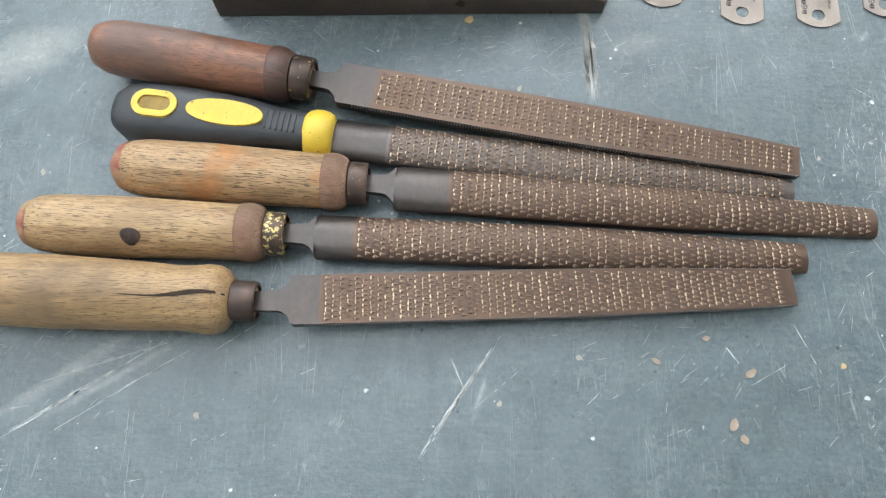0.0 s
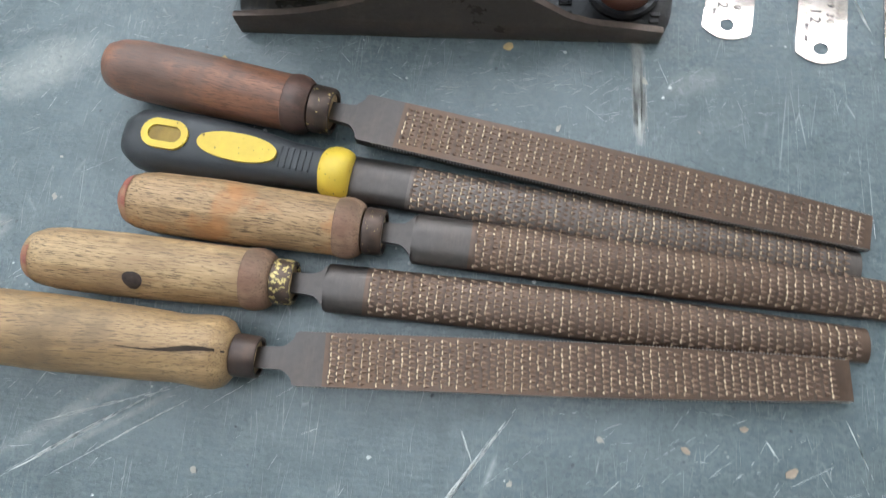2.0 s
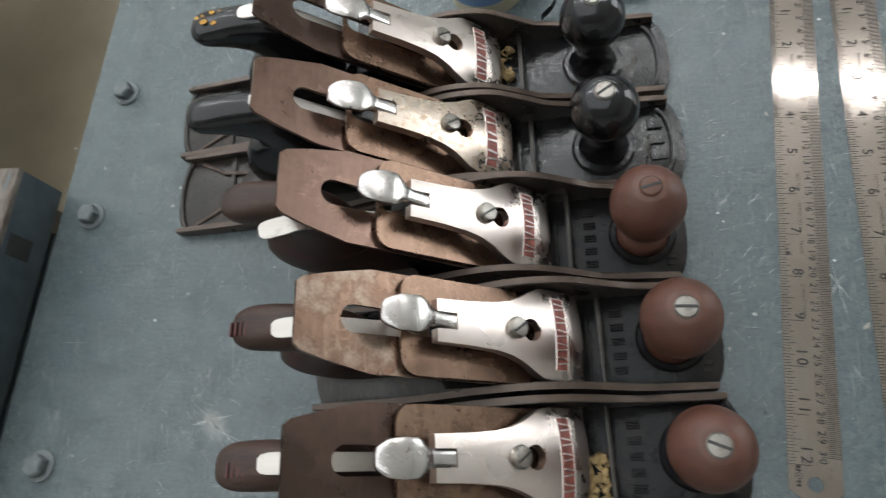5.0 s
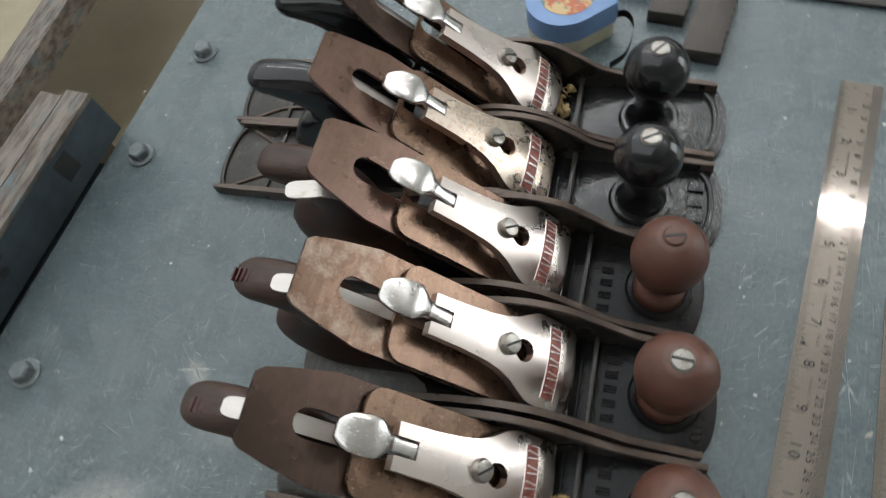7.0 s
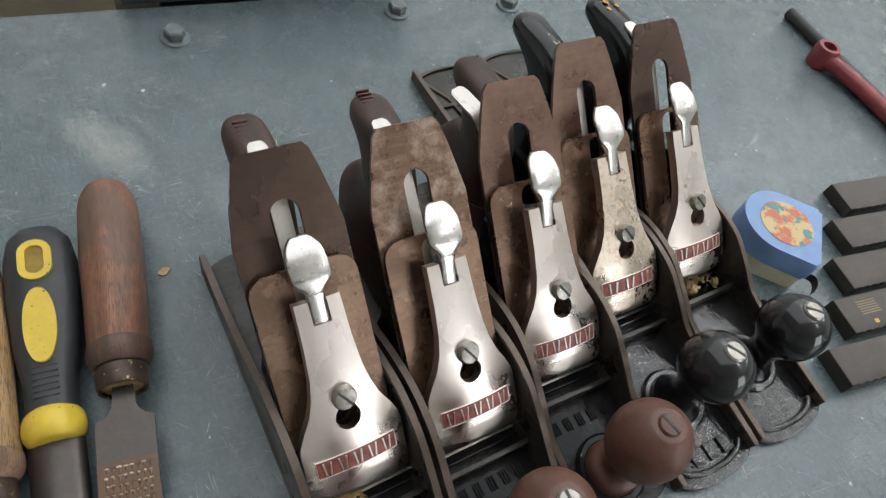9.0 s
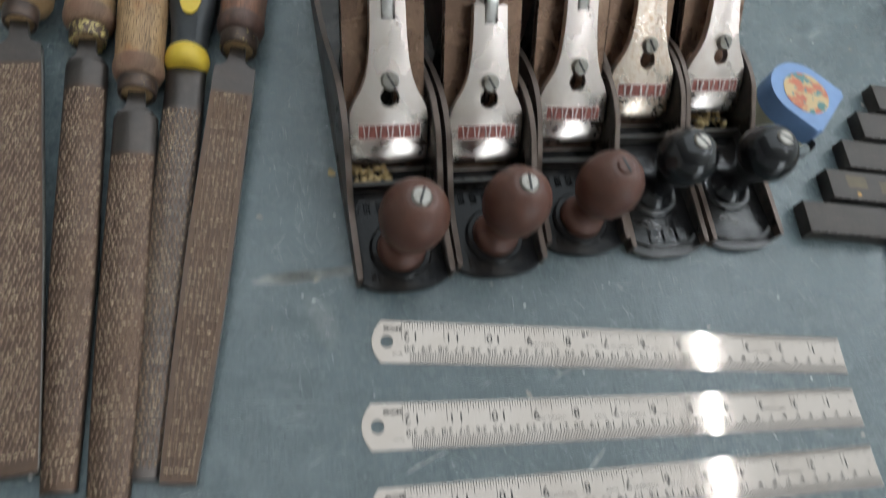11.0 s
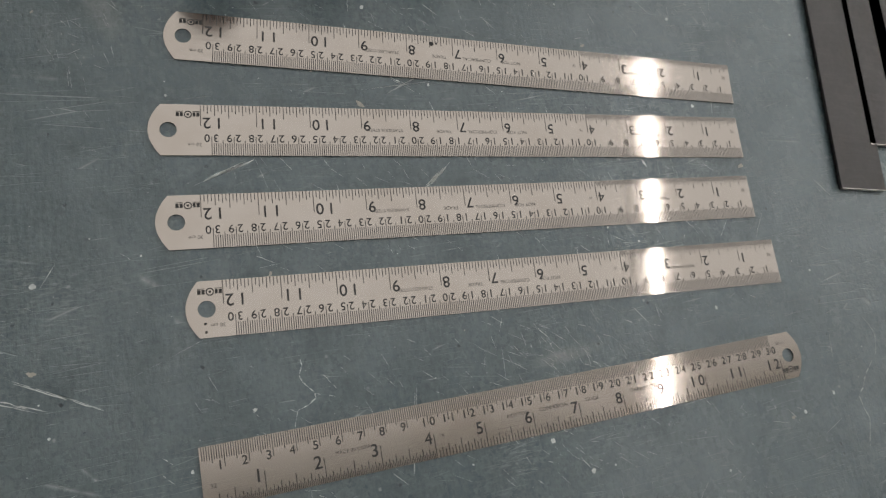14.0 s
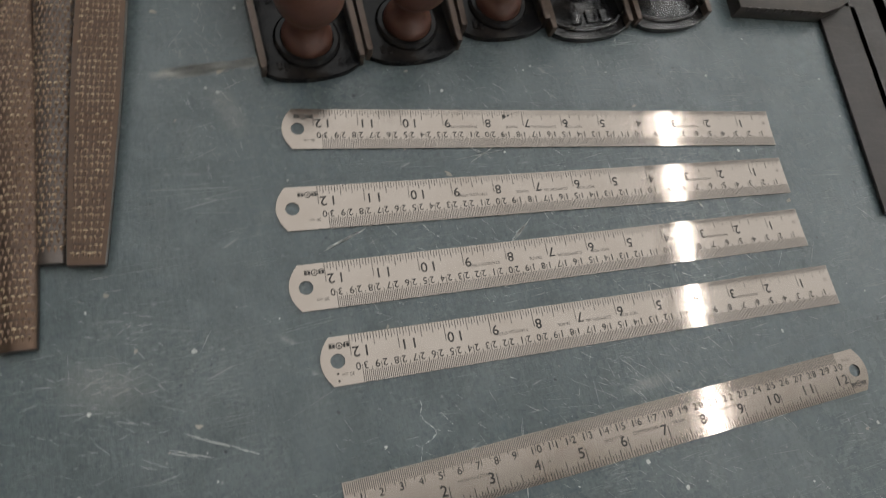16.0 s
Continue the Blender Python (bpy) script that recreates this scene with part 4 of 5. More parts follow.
# ---------------------------------------------------------------- bench planes
def bench_plane(label, m, heel, toe, shift, blade_mat, cap_mat, knob, wood, skew=0.0, letters_n=5, lever_skew=0.0, lateral=0.0, lateral_len=0.0):
    """A metal bench plane; x runs to the toe, origin under the knob; shift moves iron and handle back."""
    p = thing("bench_plane", label, "hand plane", m, "bench planes in a row")
    W = 0.0300
    mouth = -0.058 + shift
    jack = heel < -0.25
    black = JAPAN_GLOSS if jack else JAPAN
    kx = 0.0 if jack else 0.0028
    # sole in two castings with the mouth open between them
    front = [(mouth + 0.004, -W), (toe - 0.006, -W)] + [(toe - 0.006 + 0.009 * math.cos(radians(a)), (W - 0.002) * math.sin(radians(a))) for a in range(-75, 76, 15)] + [(toe - 0.006, W), (mouth + 0.004, W)]
    part("toe_plate", prism(front, 0.0, 0.0042, 0.0006, axis="z"), black, p, "glossy black cast toe plate")
    back = [(mouth - 0.0005, W), (heel + 0.008, W)] + [(heel + 0.008 - 0.008 * math.cos(radians(a)), (W - 0.002) * math.sin(radians(a))) for a in range(75, -76, -15)] + [(heel + 0.008, -W), (mouth - 0.0005, -W)]
    part("heel_plate", prism(back, 0.0, 0.0042, 0.0006, axis="z"), JAPAN_DULL, p)
    # cheeks
    s = shift
    if jack:
        prof = [(toe - 0.004, 0.010), (0.01, 0.0135), (-0.02 + s, 0.018), (-0.042 + s, 0.031), (-0.060 + s, 0.041), (-0.085 + s, 0.044), (-0.11 + s, 0.038), (-0.15 + s, 0.024), (-0.19 + s, 0.016), (-0.24, 0.012), (heel + 0.003, 0.009)]
    else:
        prof = [(toe - 0.004, 0.011), (0.005, 0.0135), (-0.02 + s, 0.018), (-0.040 + s, 0.031), (-0.058 + s, 0.042), (-0.08 + s, 0.046), (-0.105 + s, 0.041), (-0.14 + s, 0.027), (-0.17 + s, 0.019), (heel + 0.003, 0.0155)]
    line = [(v.x, v.y) for v in spline([(x, z, 0) for x, z in prof], 4)]
    for sgn in (-1, 1):
        y0, y1 = sorted((sgn * (W + 0.0002), sgn * (W - 0.0034)))
        part("cheek", prism([(toe - 0.004, 0.0005)] + line + [(heel + 0.003, 0.0005)], y0, y1, 0.0006), IRON, p, "worn brown iron side wall")
        y0, y1 = sorted((sgn * (W - 0.0033), sgn * (W - 0.0038)))
        low = [(x, z - 0.0011) for x, z in line[1:-1]]
        part("inner_coat", prism([(low[0][0], 0.004)] + low + [(low[-1][0], 0.004)], y0, y1), JAPAN_DULL, p, "black coated inner face of the side wall")
    # ribs and bosses of the casting
    rib_x = -0.040 + s * 0.8
    part("rib", box(rib_x - 0.0014, rib_x + 0.0014, -W + 0.0034, W - 0.0034, 0.004, 0.0125, 0.0008), JAPAN_DULL, p)
    part("mouth_edge", box(mouth + 0.0042, mouth + 0.0056, -W + 0.0036, W - 0.0036, 0.004, 0.0050, 0.0003), DULL_STEEL, p, "worn bare edge of the mouth")
    part("rib", box(mouth + 0.0092, mouth + 0.0108, -W + 0.0034, W - 0.0034, 0.004, 0.0062, 0.0006), black, p)
    part("knob_boss", lathe([(0.0, 0.0035), (0.0195, 0.0035), (0.0195, 0.0062), (0.018, 0.0078), (0.0155, 0.0078), (0.0145, 0.006), (0, 0.006)], 36, Matrix.Translation((kx, 0, 0))), black, p)
    if jack:
        for ex in (-1, 1):
            part("heel_rib", tube([(heel + 0.016, ex * 0.024, 0.0045), (heel + 0.035, ex * 0.014, 0.005), (heel + 0.06, ex * 0.011, 0.006)], 0.0014, 8), IRON, p)
        rim = [(heel + 0.0095 - 0.007 * math.cos(radians(a)), (W - 0.0045) * math.sin(radians(a))) for a in range(-78, 79, 13)]
        part("heel_rim", tube([(x, y, 0.0046) for x, y in rim], 0.0017, 8), JAPAN_DULL, p, "raised rim of the heel")
        part("heel_rib", box(heel + 0.04, heel + 0.043, -W + 0.0036, W - 0.0036, 0.004, 0.0062, 0.0005), JAPAN_DULL, p)
        part("handle_seat", lathe([(0, 0.004), (0.0155, 0.004), (0.0155, 0.0075), (0.0135, 0.009), (0, 0.009)], 28, Matrix.Translation((heel + 0.064, 0, 0))), JAPAN_DULL, p)
        rim = [(toe - 0.013 + 0.009 * math.cos(radians(a)), (W - 0.006) * math.sin(radians(a))) for a in range(-80, 81, 16)]
        part("toe_rim", tube([(x, y, 0.0048) for x, y in rim], 0.0018), black, p)
    bm = bmesh.new()
    tx = -0.0275 + 0.3 * s
    for k in range(letters_n):
        y = -0.0165 + k * 0.033 / (letters_n - 1)
        if jack:
            break
        for dy in (-0.0016, 0.0, 0.0016):
            box(tx - 0.0036, tx + 0.0036, y + dy - 0.0005, y + dy + 0.0005, 0.004, 0.0056, 0.0003, bm, 1)
    if not jack:
        part("cast_lettering", bm, black, p, "raised cast letters, black, as plain bars")
        bm = bmesh.new()
        box(toe - 0.010, toe - 0.005, -0.0205, -0.0175, 0.004, 0.0052, 0.0004, bm, 1)
        box(toe - 0.009, toe - 0.004, -0.0165, -0.0135, 0.004, 0.0052, 0.0004, bm, 1)
        part("cast_mark", bm, black, p)
    elif letters_n == 3:
        bm = bmesh.new()
        for k in range(3):
            box(toe - 0.018, toe - 0.0085, -0.012 + k * 0.011, -0.005 + k * 0.011, 0.004, 0.0058, 0.0007, bm, 2)
        part("cast_lettering", bm, black, p, "raised cast letters, black, as plain bars")
    # frog
    part("frog", prism([(mouth - 0.004, 0.004), (mouth - 0.064, 0.064), (mouth - 0.078, 0.062), (mouth - 0.07, 0.03), (mouth - 0.075, 0.004)], -0.021, 0.021, 0.001), black, p, "black cast frog under the iron")
    # everything on the iron's 45 degree bed, drawn flat and then tilted: x up the iron, y across, z off it
    bed = Matrix.Translation((mouth, 0, 0.001)) @ Matrix(((-0.7071, 0, 0.7071, 0), (0, -1, 0, 0), (0.7071, 0, 0.7071, 0), (0, 0, 0, 1))) @ Matrix.Rotation(radians(skew), 4, "Z")

    def on_bed(name, bm, mat, parent=p, label="", **k):
        bmesh.ops.transform(bm, matrix=bed, verts=bm.verts)
        return part(name, bm, mat, parent, label, **k)

    hw = 0.0256
    out = [(0.0, -hw), (0.131, -hw), (0.154, -0.0205), (0.1655, -0.0172), (0.1685, -0.0145), (0.1685, 0.0145), (0.1655, 0.0172), (0.154, 0.0205), (0.131, hw), (0.0, hw)]
    slot = arc(0.1395, 0, 0.0068, -90, 90, 10) + arc(0.045, 0, 0.0055, 90, 270, 8)
    on_bed("iron", plate(out, [slot], 0.0022), blade_mat, label="brown steel plane iron with a slot")
    # cap iron
    prof = [(0.002, 0.0023), (0.005, 0.0062), (0.010, 0.0105), (0.017, 0.0112), (0.026, 0.0085), (0.04, 0.0064), (0.06, 0.0057), (0.115, 0.0054)]
    out = [(0.002, -0.0253), (0.105, -0.0253)] + [(0.107 + 0.009 * math.sin(radians(t)), -0.0165 - 0.0088 * math.cos(radians(t))) for t in range(10, 91, 20)] + \
          [(0.107 + 0.009 * math.sin(radians(t)), 0.0165 + 0.0088 * math.cos(radians(t))) for t in range(90, 9, -20)] + [(0.105, 0.0253), (0.002, 0.0253)]
    slot = arc(0.108, 0, 0.0058, -90, 90, 10) + arc(0.045, 0, 0.0058, 90, 270, 8)
    on_bed("cap_iron", plate(out, [slot], 0.0024, cuts=[0.006, 0.01, 0.014, 0.018, 0.022, 0.03, 0.04], lift=lambda x, y: lerp(prof, x) - 0.0023 + 0.0002), CAPIRON, label="mottled brown cap iron")
    # lever cap
    vprof = [(0.007, 0.0170), (0.010, 0.0190), (0.018, 0.0210), (0.028, 0.0219), (0.040, 0.0222), (0.060, 0.0216), (0.103, 0.0184)]
    wprof = [(0.007, 0.0236), (0.009, 0.0246), (0.036, 0.0246), (0.040, 0.0238), (0.046, 0.0208), (0.052, 0.0172), (0.060, 0.0142), (0.069, 0.0124), (0.083, 0.0112), (0.103, 0.0106)]
    us = [0.007, 0.0078, 0.009] + [0.009 + k * 0.0022 for k in range(1, 42)] + [0.103]
    out = [(u, -lerp(wprof, u)) for u in us] + [(u, lerp(wprof, u)) for u in reversed(us)]
    notch = 0.0042
    out = out[:len(us)] + [(0.103, -notch), (0.092, -notch), (0.092, notch), (0.103, notch)] + out[len(us):]
    key = arc(0.0565, 0, 0.0036, -70, 70, 8) + arc(0.0475, 0, 0.006, 40, 320, 16)
    lift = lambda x, y: lerp(vprof, x) - 5.0 * y * y - 0.0055
    cap = on_bed("lever_cap", plate(out, [key], 0.0055, cuts=[0.010 + k * 0.004 for k in range(23)], lift=lift, ycuts=[-0.02 + 0.004 * k for k in range(11)]), cap_mat, label="shiny plated lever cap with a keyhole", angle=35)
    p0, p1, half = 0.0225, 0.0312, 0.0195
    on_cap = lambda x, y: lerp(vprof, x) - 5.0 * y * y
    panel = plate([(p0, -half + half * k / 6) for k in range(13)] + [(p1, half - half * k / 6) for k in range(13)], [], 0.0003, lift=lambda x, y: on_cap(x, y) - 0.00015)
    panel = on_bed("name_panel", panel, RED, cap, "red enamel panel")
    bm = bmesh.new()
    for u in (p0, p1):
        tube([(u, -half + half * k / 6, on_cap(u, -half + half * k / 6) + 0.0001) for k in range(13)], 0.00033, 6, bm)
    for y in (-half, half):
        tube([(u, y, on_cap(u, y) + 0.0001) for u in (p0, (p0 + p1) / 2, p1)], 0.00033, 6, bm)
    on_bed("panel_rim", bm, PANEL_SILVER, panel, "raised bare metal rim")
    bm = bmesh.new()
    mid = (p0 + p1) / 2
    slope = (lerp(vprof, p1) - lerp(vprof, p0)) / (p1 - p0)
    pitch = 0.0365 / letters_n
    for k in range(letters_n):
        for e in (-1, 1):
            y = -0.01825 + (k + 0.5) * pitch + e * pitch * 0.19
            w = pitch * 0.06
            own = prism([(-0.0033, -w), (0.0033, -w), (0.0033, w), (-0.0033, w)], 0, 0.0006, 0.0002, None, 1, "z")
            join(bm, own, Matrix.Translation((mid, y, on_cap(mid, y) + 0.0001)) @ Matrix.Rotation(-math.atan(slope), 4, "Y") @ Matrix.Rotation(-10.0 * y, 4, "X") @ Matrix.Rotation(0.12 * e, 4, "Z"))
    on_bed("panel_lettering", bm, PANEL_SILVER, cap, "raised letters as plain bars")
    # cap screw with its slot
    bm = lathe([(0, 0.010), (0.003, 0.010), (0.003, 0.0212), (0.0056, 0.0212), (0.0058, 0.0235), (0.0048, 0.0252), (0, 0.0258)], 24, Matrix.Translation((0.0575, 0, 0)))
    screw = on_bed("cap_screw", bm, SCREW, label="bright slotted screw")
    on_bed("screw_slot", join(None, box(-0.0047, 0.0047, -0.0006, 0.0006, 0.0245, 0.0259), Matrix.Translation((0.0575, 0, 0)) @ Matrix.Rotation(radians(35 + 60 * skew), 4, "Z")), BLACKPAINT, screw)
    # thumb lever
    secs = []
    path = [(0.0925, 0.0036, 0.0184, 0.002), (0.1025, 0.0036, 0.0188, 0.003), (0.1042, 0.0040, 0.0192, 0.004)]
    for k in range(1, 33):
        t = k / 32
        flare = min(1.0, max(0.0, (t - 0.06) / 0.3))
        w = 0.0042 + 0.0043 * flare * flare * (3 - 2 * flare) + 0.0004 * math.sin(math.pi * t)
        if t > 0.55:
            w *= math.sqrt(max(0.0, 1 - 0.8 * ((t - 0.55) / 0.45) ** 2.6))
        w += 0.00012 * math.sin(23 * t + 40 * m.translation.y)
        path.append((0.1042 + 0.0268 * t, w, 0.0188 + 0.0024 * math.sin(math.pi * t ** 0.85) - 0.0045 * t * t, 0.0022 - 0.0010 * t))
    for u, w, v, t in path:
        crown = [(u, w * q, v + 0.0004 - 0.0003 * q * q - 0.0006 * q ** 12) for q in (-1, -0.97, -0.9, -0.7, -0.35, 0, 0.35, 0.7, 0.9, 0.97, 1)]
        secs.append([(u, -w, v - t - 0.0008)] + crown + [(u, w, v - t - 0.0008)])
    bm = loft(secs)
    if lever_skew:
        bmesh.ops.rotate(bm, cent=(0.092, 0, 0), matrix=Matrix.Rotation(radians(lever_skew), 3, "Z"), verts=bm.verts)
    on_bed("thumb_lever", bm, CHROME, label="plated cam lever", angle=65)
    # lateral lever behind the iron
    turn = Matrix.Translation((0.09, 0, 0)) @ Matrix.Rotation(radians(lateral), 4, "Z") @ Matrix.Translation((-0.09, 0, 0))
    secs = [[(u, -w, v), (u, w, v), (u, w, v + 0.0016), (u, -w, v + 0.0016)] for u, w, v in ((0.09, 0.0042, -0.007), (0.152, 0.0042, -0.007))]
    secs += [[(u, -w, v), (u, w, v), (u + 0.0012, w, v + 0.0012), (u + 0.0012, -w, v + 0.0012)] for u, w, v in ((0.1565, 0.0044, -0.0085), (0.160 - lateral_len, 0.0047, -0.012 + lateral_len), (0.1665 - lateral_len, 0.0047, -0.0185 + lateral_len), (0.1690 - lateral_len, 0.0040, -0.021 + lateral_len), (0.1702 - lateral_len, 0.0024, -0.0222 + lateral_len))]
    bm = loft(secs, None, turn)
    on_bed("lateral_lever", bm, DULL_STEEL, label="bright steel lateral lever")
    # knob
    if knob == "wood":
        prof = [(0.0, 0.006), (0.0142, 0.006), (0.0156, 0.009), (0.0145, 0.013), (0.0108, 0.0165), (0.0092, 0.022), (0.0105, 0.0275), (0.0145, 0.0325), (0.0188, 0.039), (0.0206, 0.0465), (0.0208, 0.053), (0.0192, 0.0605), (0.0155, 0.067), (0.0105, 0.071), (0.0072, 0.0722), (0, 0.0722)]
        k = part("knob", lathe([(v.x, v.y) if i not in (0, len(prof) * 3 - 3) else (0, v.y) for i, v in enumerate(spline([(r * 0.95, z, 0) for r, z in prof], 3))], 44), KNOBWOOD, p, "stained wooden front knob")
        k.location.x = kx
        top = 0.0722
    else:
        prof = [(0, 0.006), (0.0135, 0.006), (0.0145, 0.010), (0.0105, 0.0155), (0.0092, 0.022), (0.0105, 0.031), (0.012, 0.0345)]
        prof += [(0.0196 * math.cos(radians(t)), 0.0522 + 0.0196 * math.sin(radians(t))) for t in range(-58, 70, 8)] + [(0.0062, 0.0702), (0, 0.0702)]
        k = part("knob", lathe(prof, 44), PLASTIC, p, "glossy black ball knob")
        top = 0.0703
    sc = part("knob_screw", lathe([(0, top - 0.002), (0.0056, top - 0.002), (0.0058, top + 0.0005), (0.0049, top + 0.0015), (0, top + 0.0018)], 26), SCREW if wood != "plain" else KNOBWOOD, k, "slotted screw")
    sl = part("screw_slot", box(-0.005, 0.005, -0.0007, 0.0007, top + 0.0008, top + 0.00195), BLACKPAINT, sc)
    sl.rotation_euler.z = radians(-40 + 700 * skew + 300 * m.translation.y)
    # rear handle: rounded sections along a bent spine
    back = -0.010 if jack else 0.0
    spine = [(-0.162, 0.004, 0.043, 0.0112), (-0.1665, 0.013, 0.0438, 0.0122), (-0.1785, 0.027, 0.0425, 0.013), (-0.1835, 0.038, 0.0385, 0.0132), (-0.1825, 0.049, 0.0312, 0.0128), (-0.1785, 0.060, 0.0245, 0.0122), (-0.1765, 0.069, 0.0208, 0.0118), (-0.178, 0.077, 0.0195, 0.0115),
             (-0.184, 0.0875, 0.0172, 0.0114), (-0.193 + back * 0.4, 0.0945, 0.0128, 0.0114), (-0.202 + back * 0.8, 0.0975, 0.0092, 0.0113), (-0.2095 + back, 0.0985, 0.0075, 0.0106), (-0.2145 + back, 0.0988, 0.0058, 0.0084), (-0.217 + back, 0.0988, 0.0035, 0.0055), (-0.2178 + back, 0.0988, 0.0012, 0.002)]
    fine = spline([(x + s, z, a_) for x, z, a_, _ in spine], 3)
    wide = spline([(b_, 0, 0) for *_, b_ in spine], 3)
    secs = []
    for i, v in enumerate(fine):
        pa, pb = fine[max(0, i - 1)], fine[min(len(fine) - 1, i + 1)]
        t = Vector((pb.x - pa.x, 0, pb.y - pa.y)).normalized() if i else Vector((0, 0, 1))
        nn = Vector((t.z, 0, -t.x))
        ring = []
        for k in range(24):
            c, d_ = math.cos(2 * math.pi * k / 24), math.sin(2 * math.pi * k / 24)
            ring.append(Vector((v.x, 0, v.y)) + nn * (v.z * math.copysign(abs(c) ** 0.8, c)) + Vector((0, wide[i].x * math.copysign(abs(d_) ** 0.8, d_), 0)))
        secs.append(ring)
    dull = {"wood": TOTEWOOD, "plain": TOTEWOOD, "black": PLASTIC}[wood]
    tote = part("rear_handle", loft(secs), dull, p, "black plastic rear handle" if wood == "black" else "dark stained wooden rear handle", angle=60)
    if wood == "wood":
        bm = bmesh.new()
        for i in range(4):
            prism([(-0.2112 + i * 0.0026, -0.0052), (-0.2104 + i * 0.0026, -0.0052), (-0.2100 + i * 0.0026, 0.0015), (-0.2108 + i * 0.0026, 0.0015)], 0.1035, 0.1066 - 0.00012 * i, 0.0, bm, 1, "z")
        part("red_stamp", bm, REDPAINT, tote, "worn red stamp as plain bars")
    hx, hz = -0.1745 + s, 0.1005
    bm = lathe([(0, -0.001), (0.0052, -0.001), (0.0056, 0.0008), (0.0035, 0.0016), (0, 0.0016)], 20, Matrix.Translation((hx, 0, hz + 0.0005)) @ Matrix.Rotation(radians(-28), 4, "Y"))
    part("handle_nut", bm, GOLD if wood == "black" else STEEL, tote, "brass nut")
    return p


bench_plane("metal bench plane with wooden handles and dark brown iron", pose(-0.0093, 0.0525, 0, 0, 0, 2.0), -0.209, 0.026, -0.0018, BLADE_DARK, NICKEL, "wood", "wood")
bench_plane("metal bench plane with wooden handles and a mottled tan iron", pose(-0.0152, 0.1148, 0, 0, 0, 1.5), -0.209, 0.027, 0.005, BLADE_TAN, NICKEL, "wood", "wood", lever_skew=-3.0, lateral=2.5)
bench_plane("metal bench plane with a reddish brown iron and plain wooden knob", pose(-0.0244, 0.1780, 0, 0, 0, 0.1), -0.21, 0.025, 0.0, BLADE_RED, NICKEL, "wood", "plain", lever_skew=-4.0, lateral=14.5)
bench_plane("long metal jack plane with black handles and a rusty lever cap", pose(-0.0391, 0.2380, 0, 0, 0, 0.7), -0.298, 0.046, -0.005, BLADE_RED, NICKEL_RUST, "black", "black", letters_n=3, lateral_len=0.006)
last_plane = bench_plane("long jack plane with black handles and orange paint marks", pose(-0.0409, 0.3015, 0, 0, 0, 1.4), -0.302, 0.046, -0.0085, BLADE_DARK, NICKEL, "black", "black", letters_n=4)


bm = bmesh.new()
rnd = random.Random(3)
for k in range(11):
    cx, cy, r0 = -0.228 + 0.0024 * k + rnd.uniform(-0.001, 0.001), rnd.uniform(-0.004, 0.005), rnd.uniform(0.001, 0.0024)
    bm.faces.new([bm.verts.new((cx + r0 * 1.3 * math.cos(t) * rnd.uniform(0.6, 1), cy + r0 * math.sin(t) * rnd.uniform(0.6, 1), 0.1078 - 0.00025 * k - 18 * cy * cy)) for t in [2 * math.pi * i / 8 for i in range(8)]])
part("paint_mark", bm, mat_plain("orange_paint", (0.6, 0.3, 0.03), 0.5, 0, 0.3, 200), last_plane, "flaked orange paint on the rear handle", kind="stuff")


# ---------------------------------------------------------------- try squares
def try_square(m, label, print_bars):
    q = thing("try_square", label, "try square", m, "nested try squares")
    out = [(0, 0), (0.026, 0), (0.026, 0.0715), (0.0195, 0.088), (0.0125, 0.0985), (0.005, 0.1015), (0, 0.100)]
    stock = part("stock", prism(out, 0.0, 0.0115, 0.0007, axis="z"), STOCK, q, "thick dark iron stock")
    for k in range(9):
        part("edge_notch", box(0.0252, 0.0264, 0.006 + k * 0.0075, 0.0085 + k * 0.0075, 0.0085, 0.0119, 0.0003), STOCK, stock)
    part("blade", box(0.012, 0.18, 0.0745, 0.1095, 0.0012, 0.0034, 0.0003), SQBLADE, q, "dark steel blade")
    hollow = [(0.0085 + 0.0065 * math.cos(t) + 0.0012 * math.cos(3 * t), 0.083 + 0.0085 * math.sin(t) + 0.0012 * math.sin(2 * t)) for t in [2 * math.pi * k / 24 for k in range(24)]]
    part("oil_stain", prism(hollow, 0.0116, 0.0117, axis="z"), STAIN, stock, "dark oily stain near the blade")
    part("edge_wear", box(0.1796, 0.1802, 0.075, 0.109, 0.0013, 0.0036, 0.0001), EDGE_STEEL, q, "bare bright end of the blade")
    if print_bars:
        bm = bmesh.new()
        for k in range(6):
            quad(bm, 0.005 + k * 0.0018, 0.0058 + k * 0.0018, 0.016, 0.034, 0.01156)
            quad(bm, 0.008 + k * 0.0018, 0.0088 + k * 0.0018, 0.046, 0.066, 0.01156)
        part("printing", bm, mat_plain("faded_gold_print", (0.2, 0.15, 0.07), 0.5, 0.2), stock, "faded gold print as plain bars")
        bm = bmesh.new()
        quad(bm, 0.0195, 0.0225, 0.022, 0.0255, 0.01158)
        part("sticker", bm, ORANGE, stock, "small orange sticker")


for k, (sx, sy) in enumerate(((-0.0254, 0.3590), (-0.0519, 0.3930), (-0.0783, 0.4215), (-0.1055, 0.4505), (-0.1330, 0.4805))):
    try_square(pose(sx, sy, 0.0002, 0, 0, -8.3), ("dark iron try square with a notched stock", "dark iron try square with faded gold print")[k == 1] if k else "dark iron try square lying in front of the others", k == 1)

# ---------------------------------------------------------------- tape measure
tape = thing("tape_measure", "blue and cream plastic tape measure with a round sticker", "tape measure", pose(-0.1102, 0.3819, 0, 0, 0, 42))


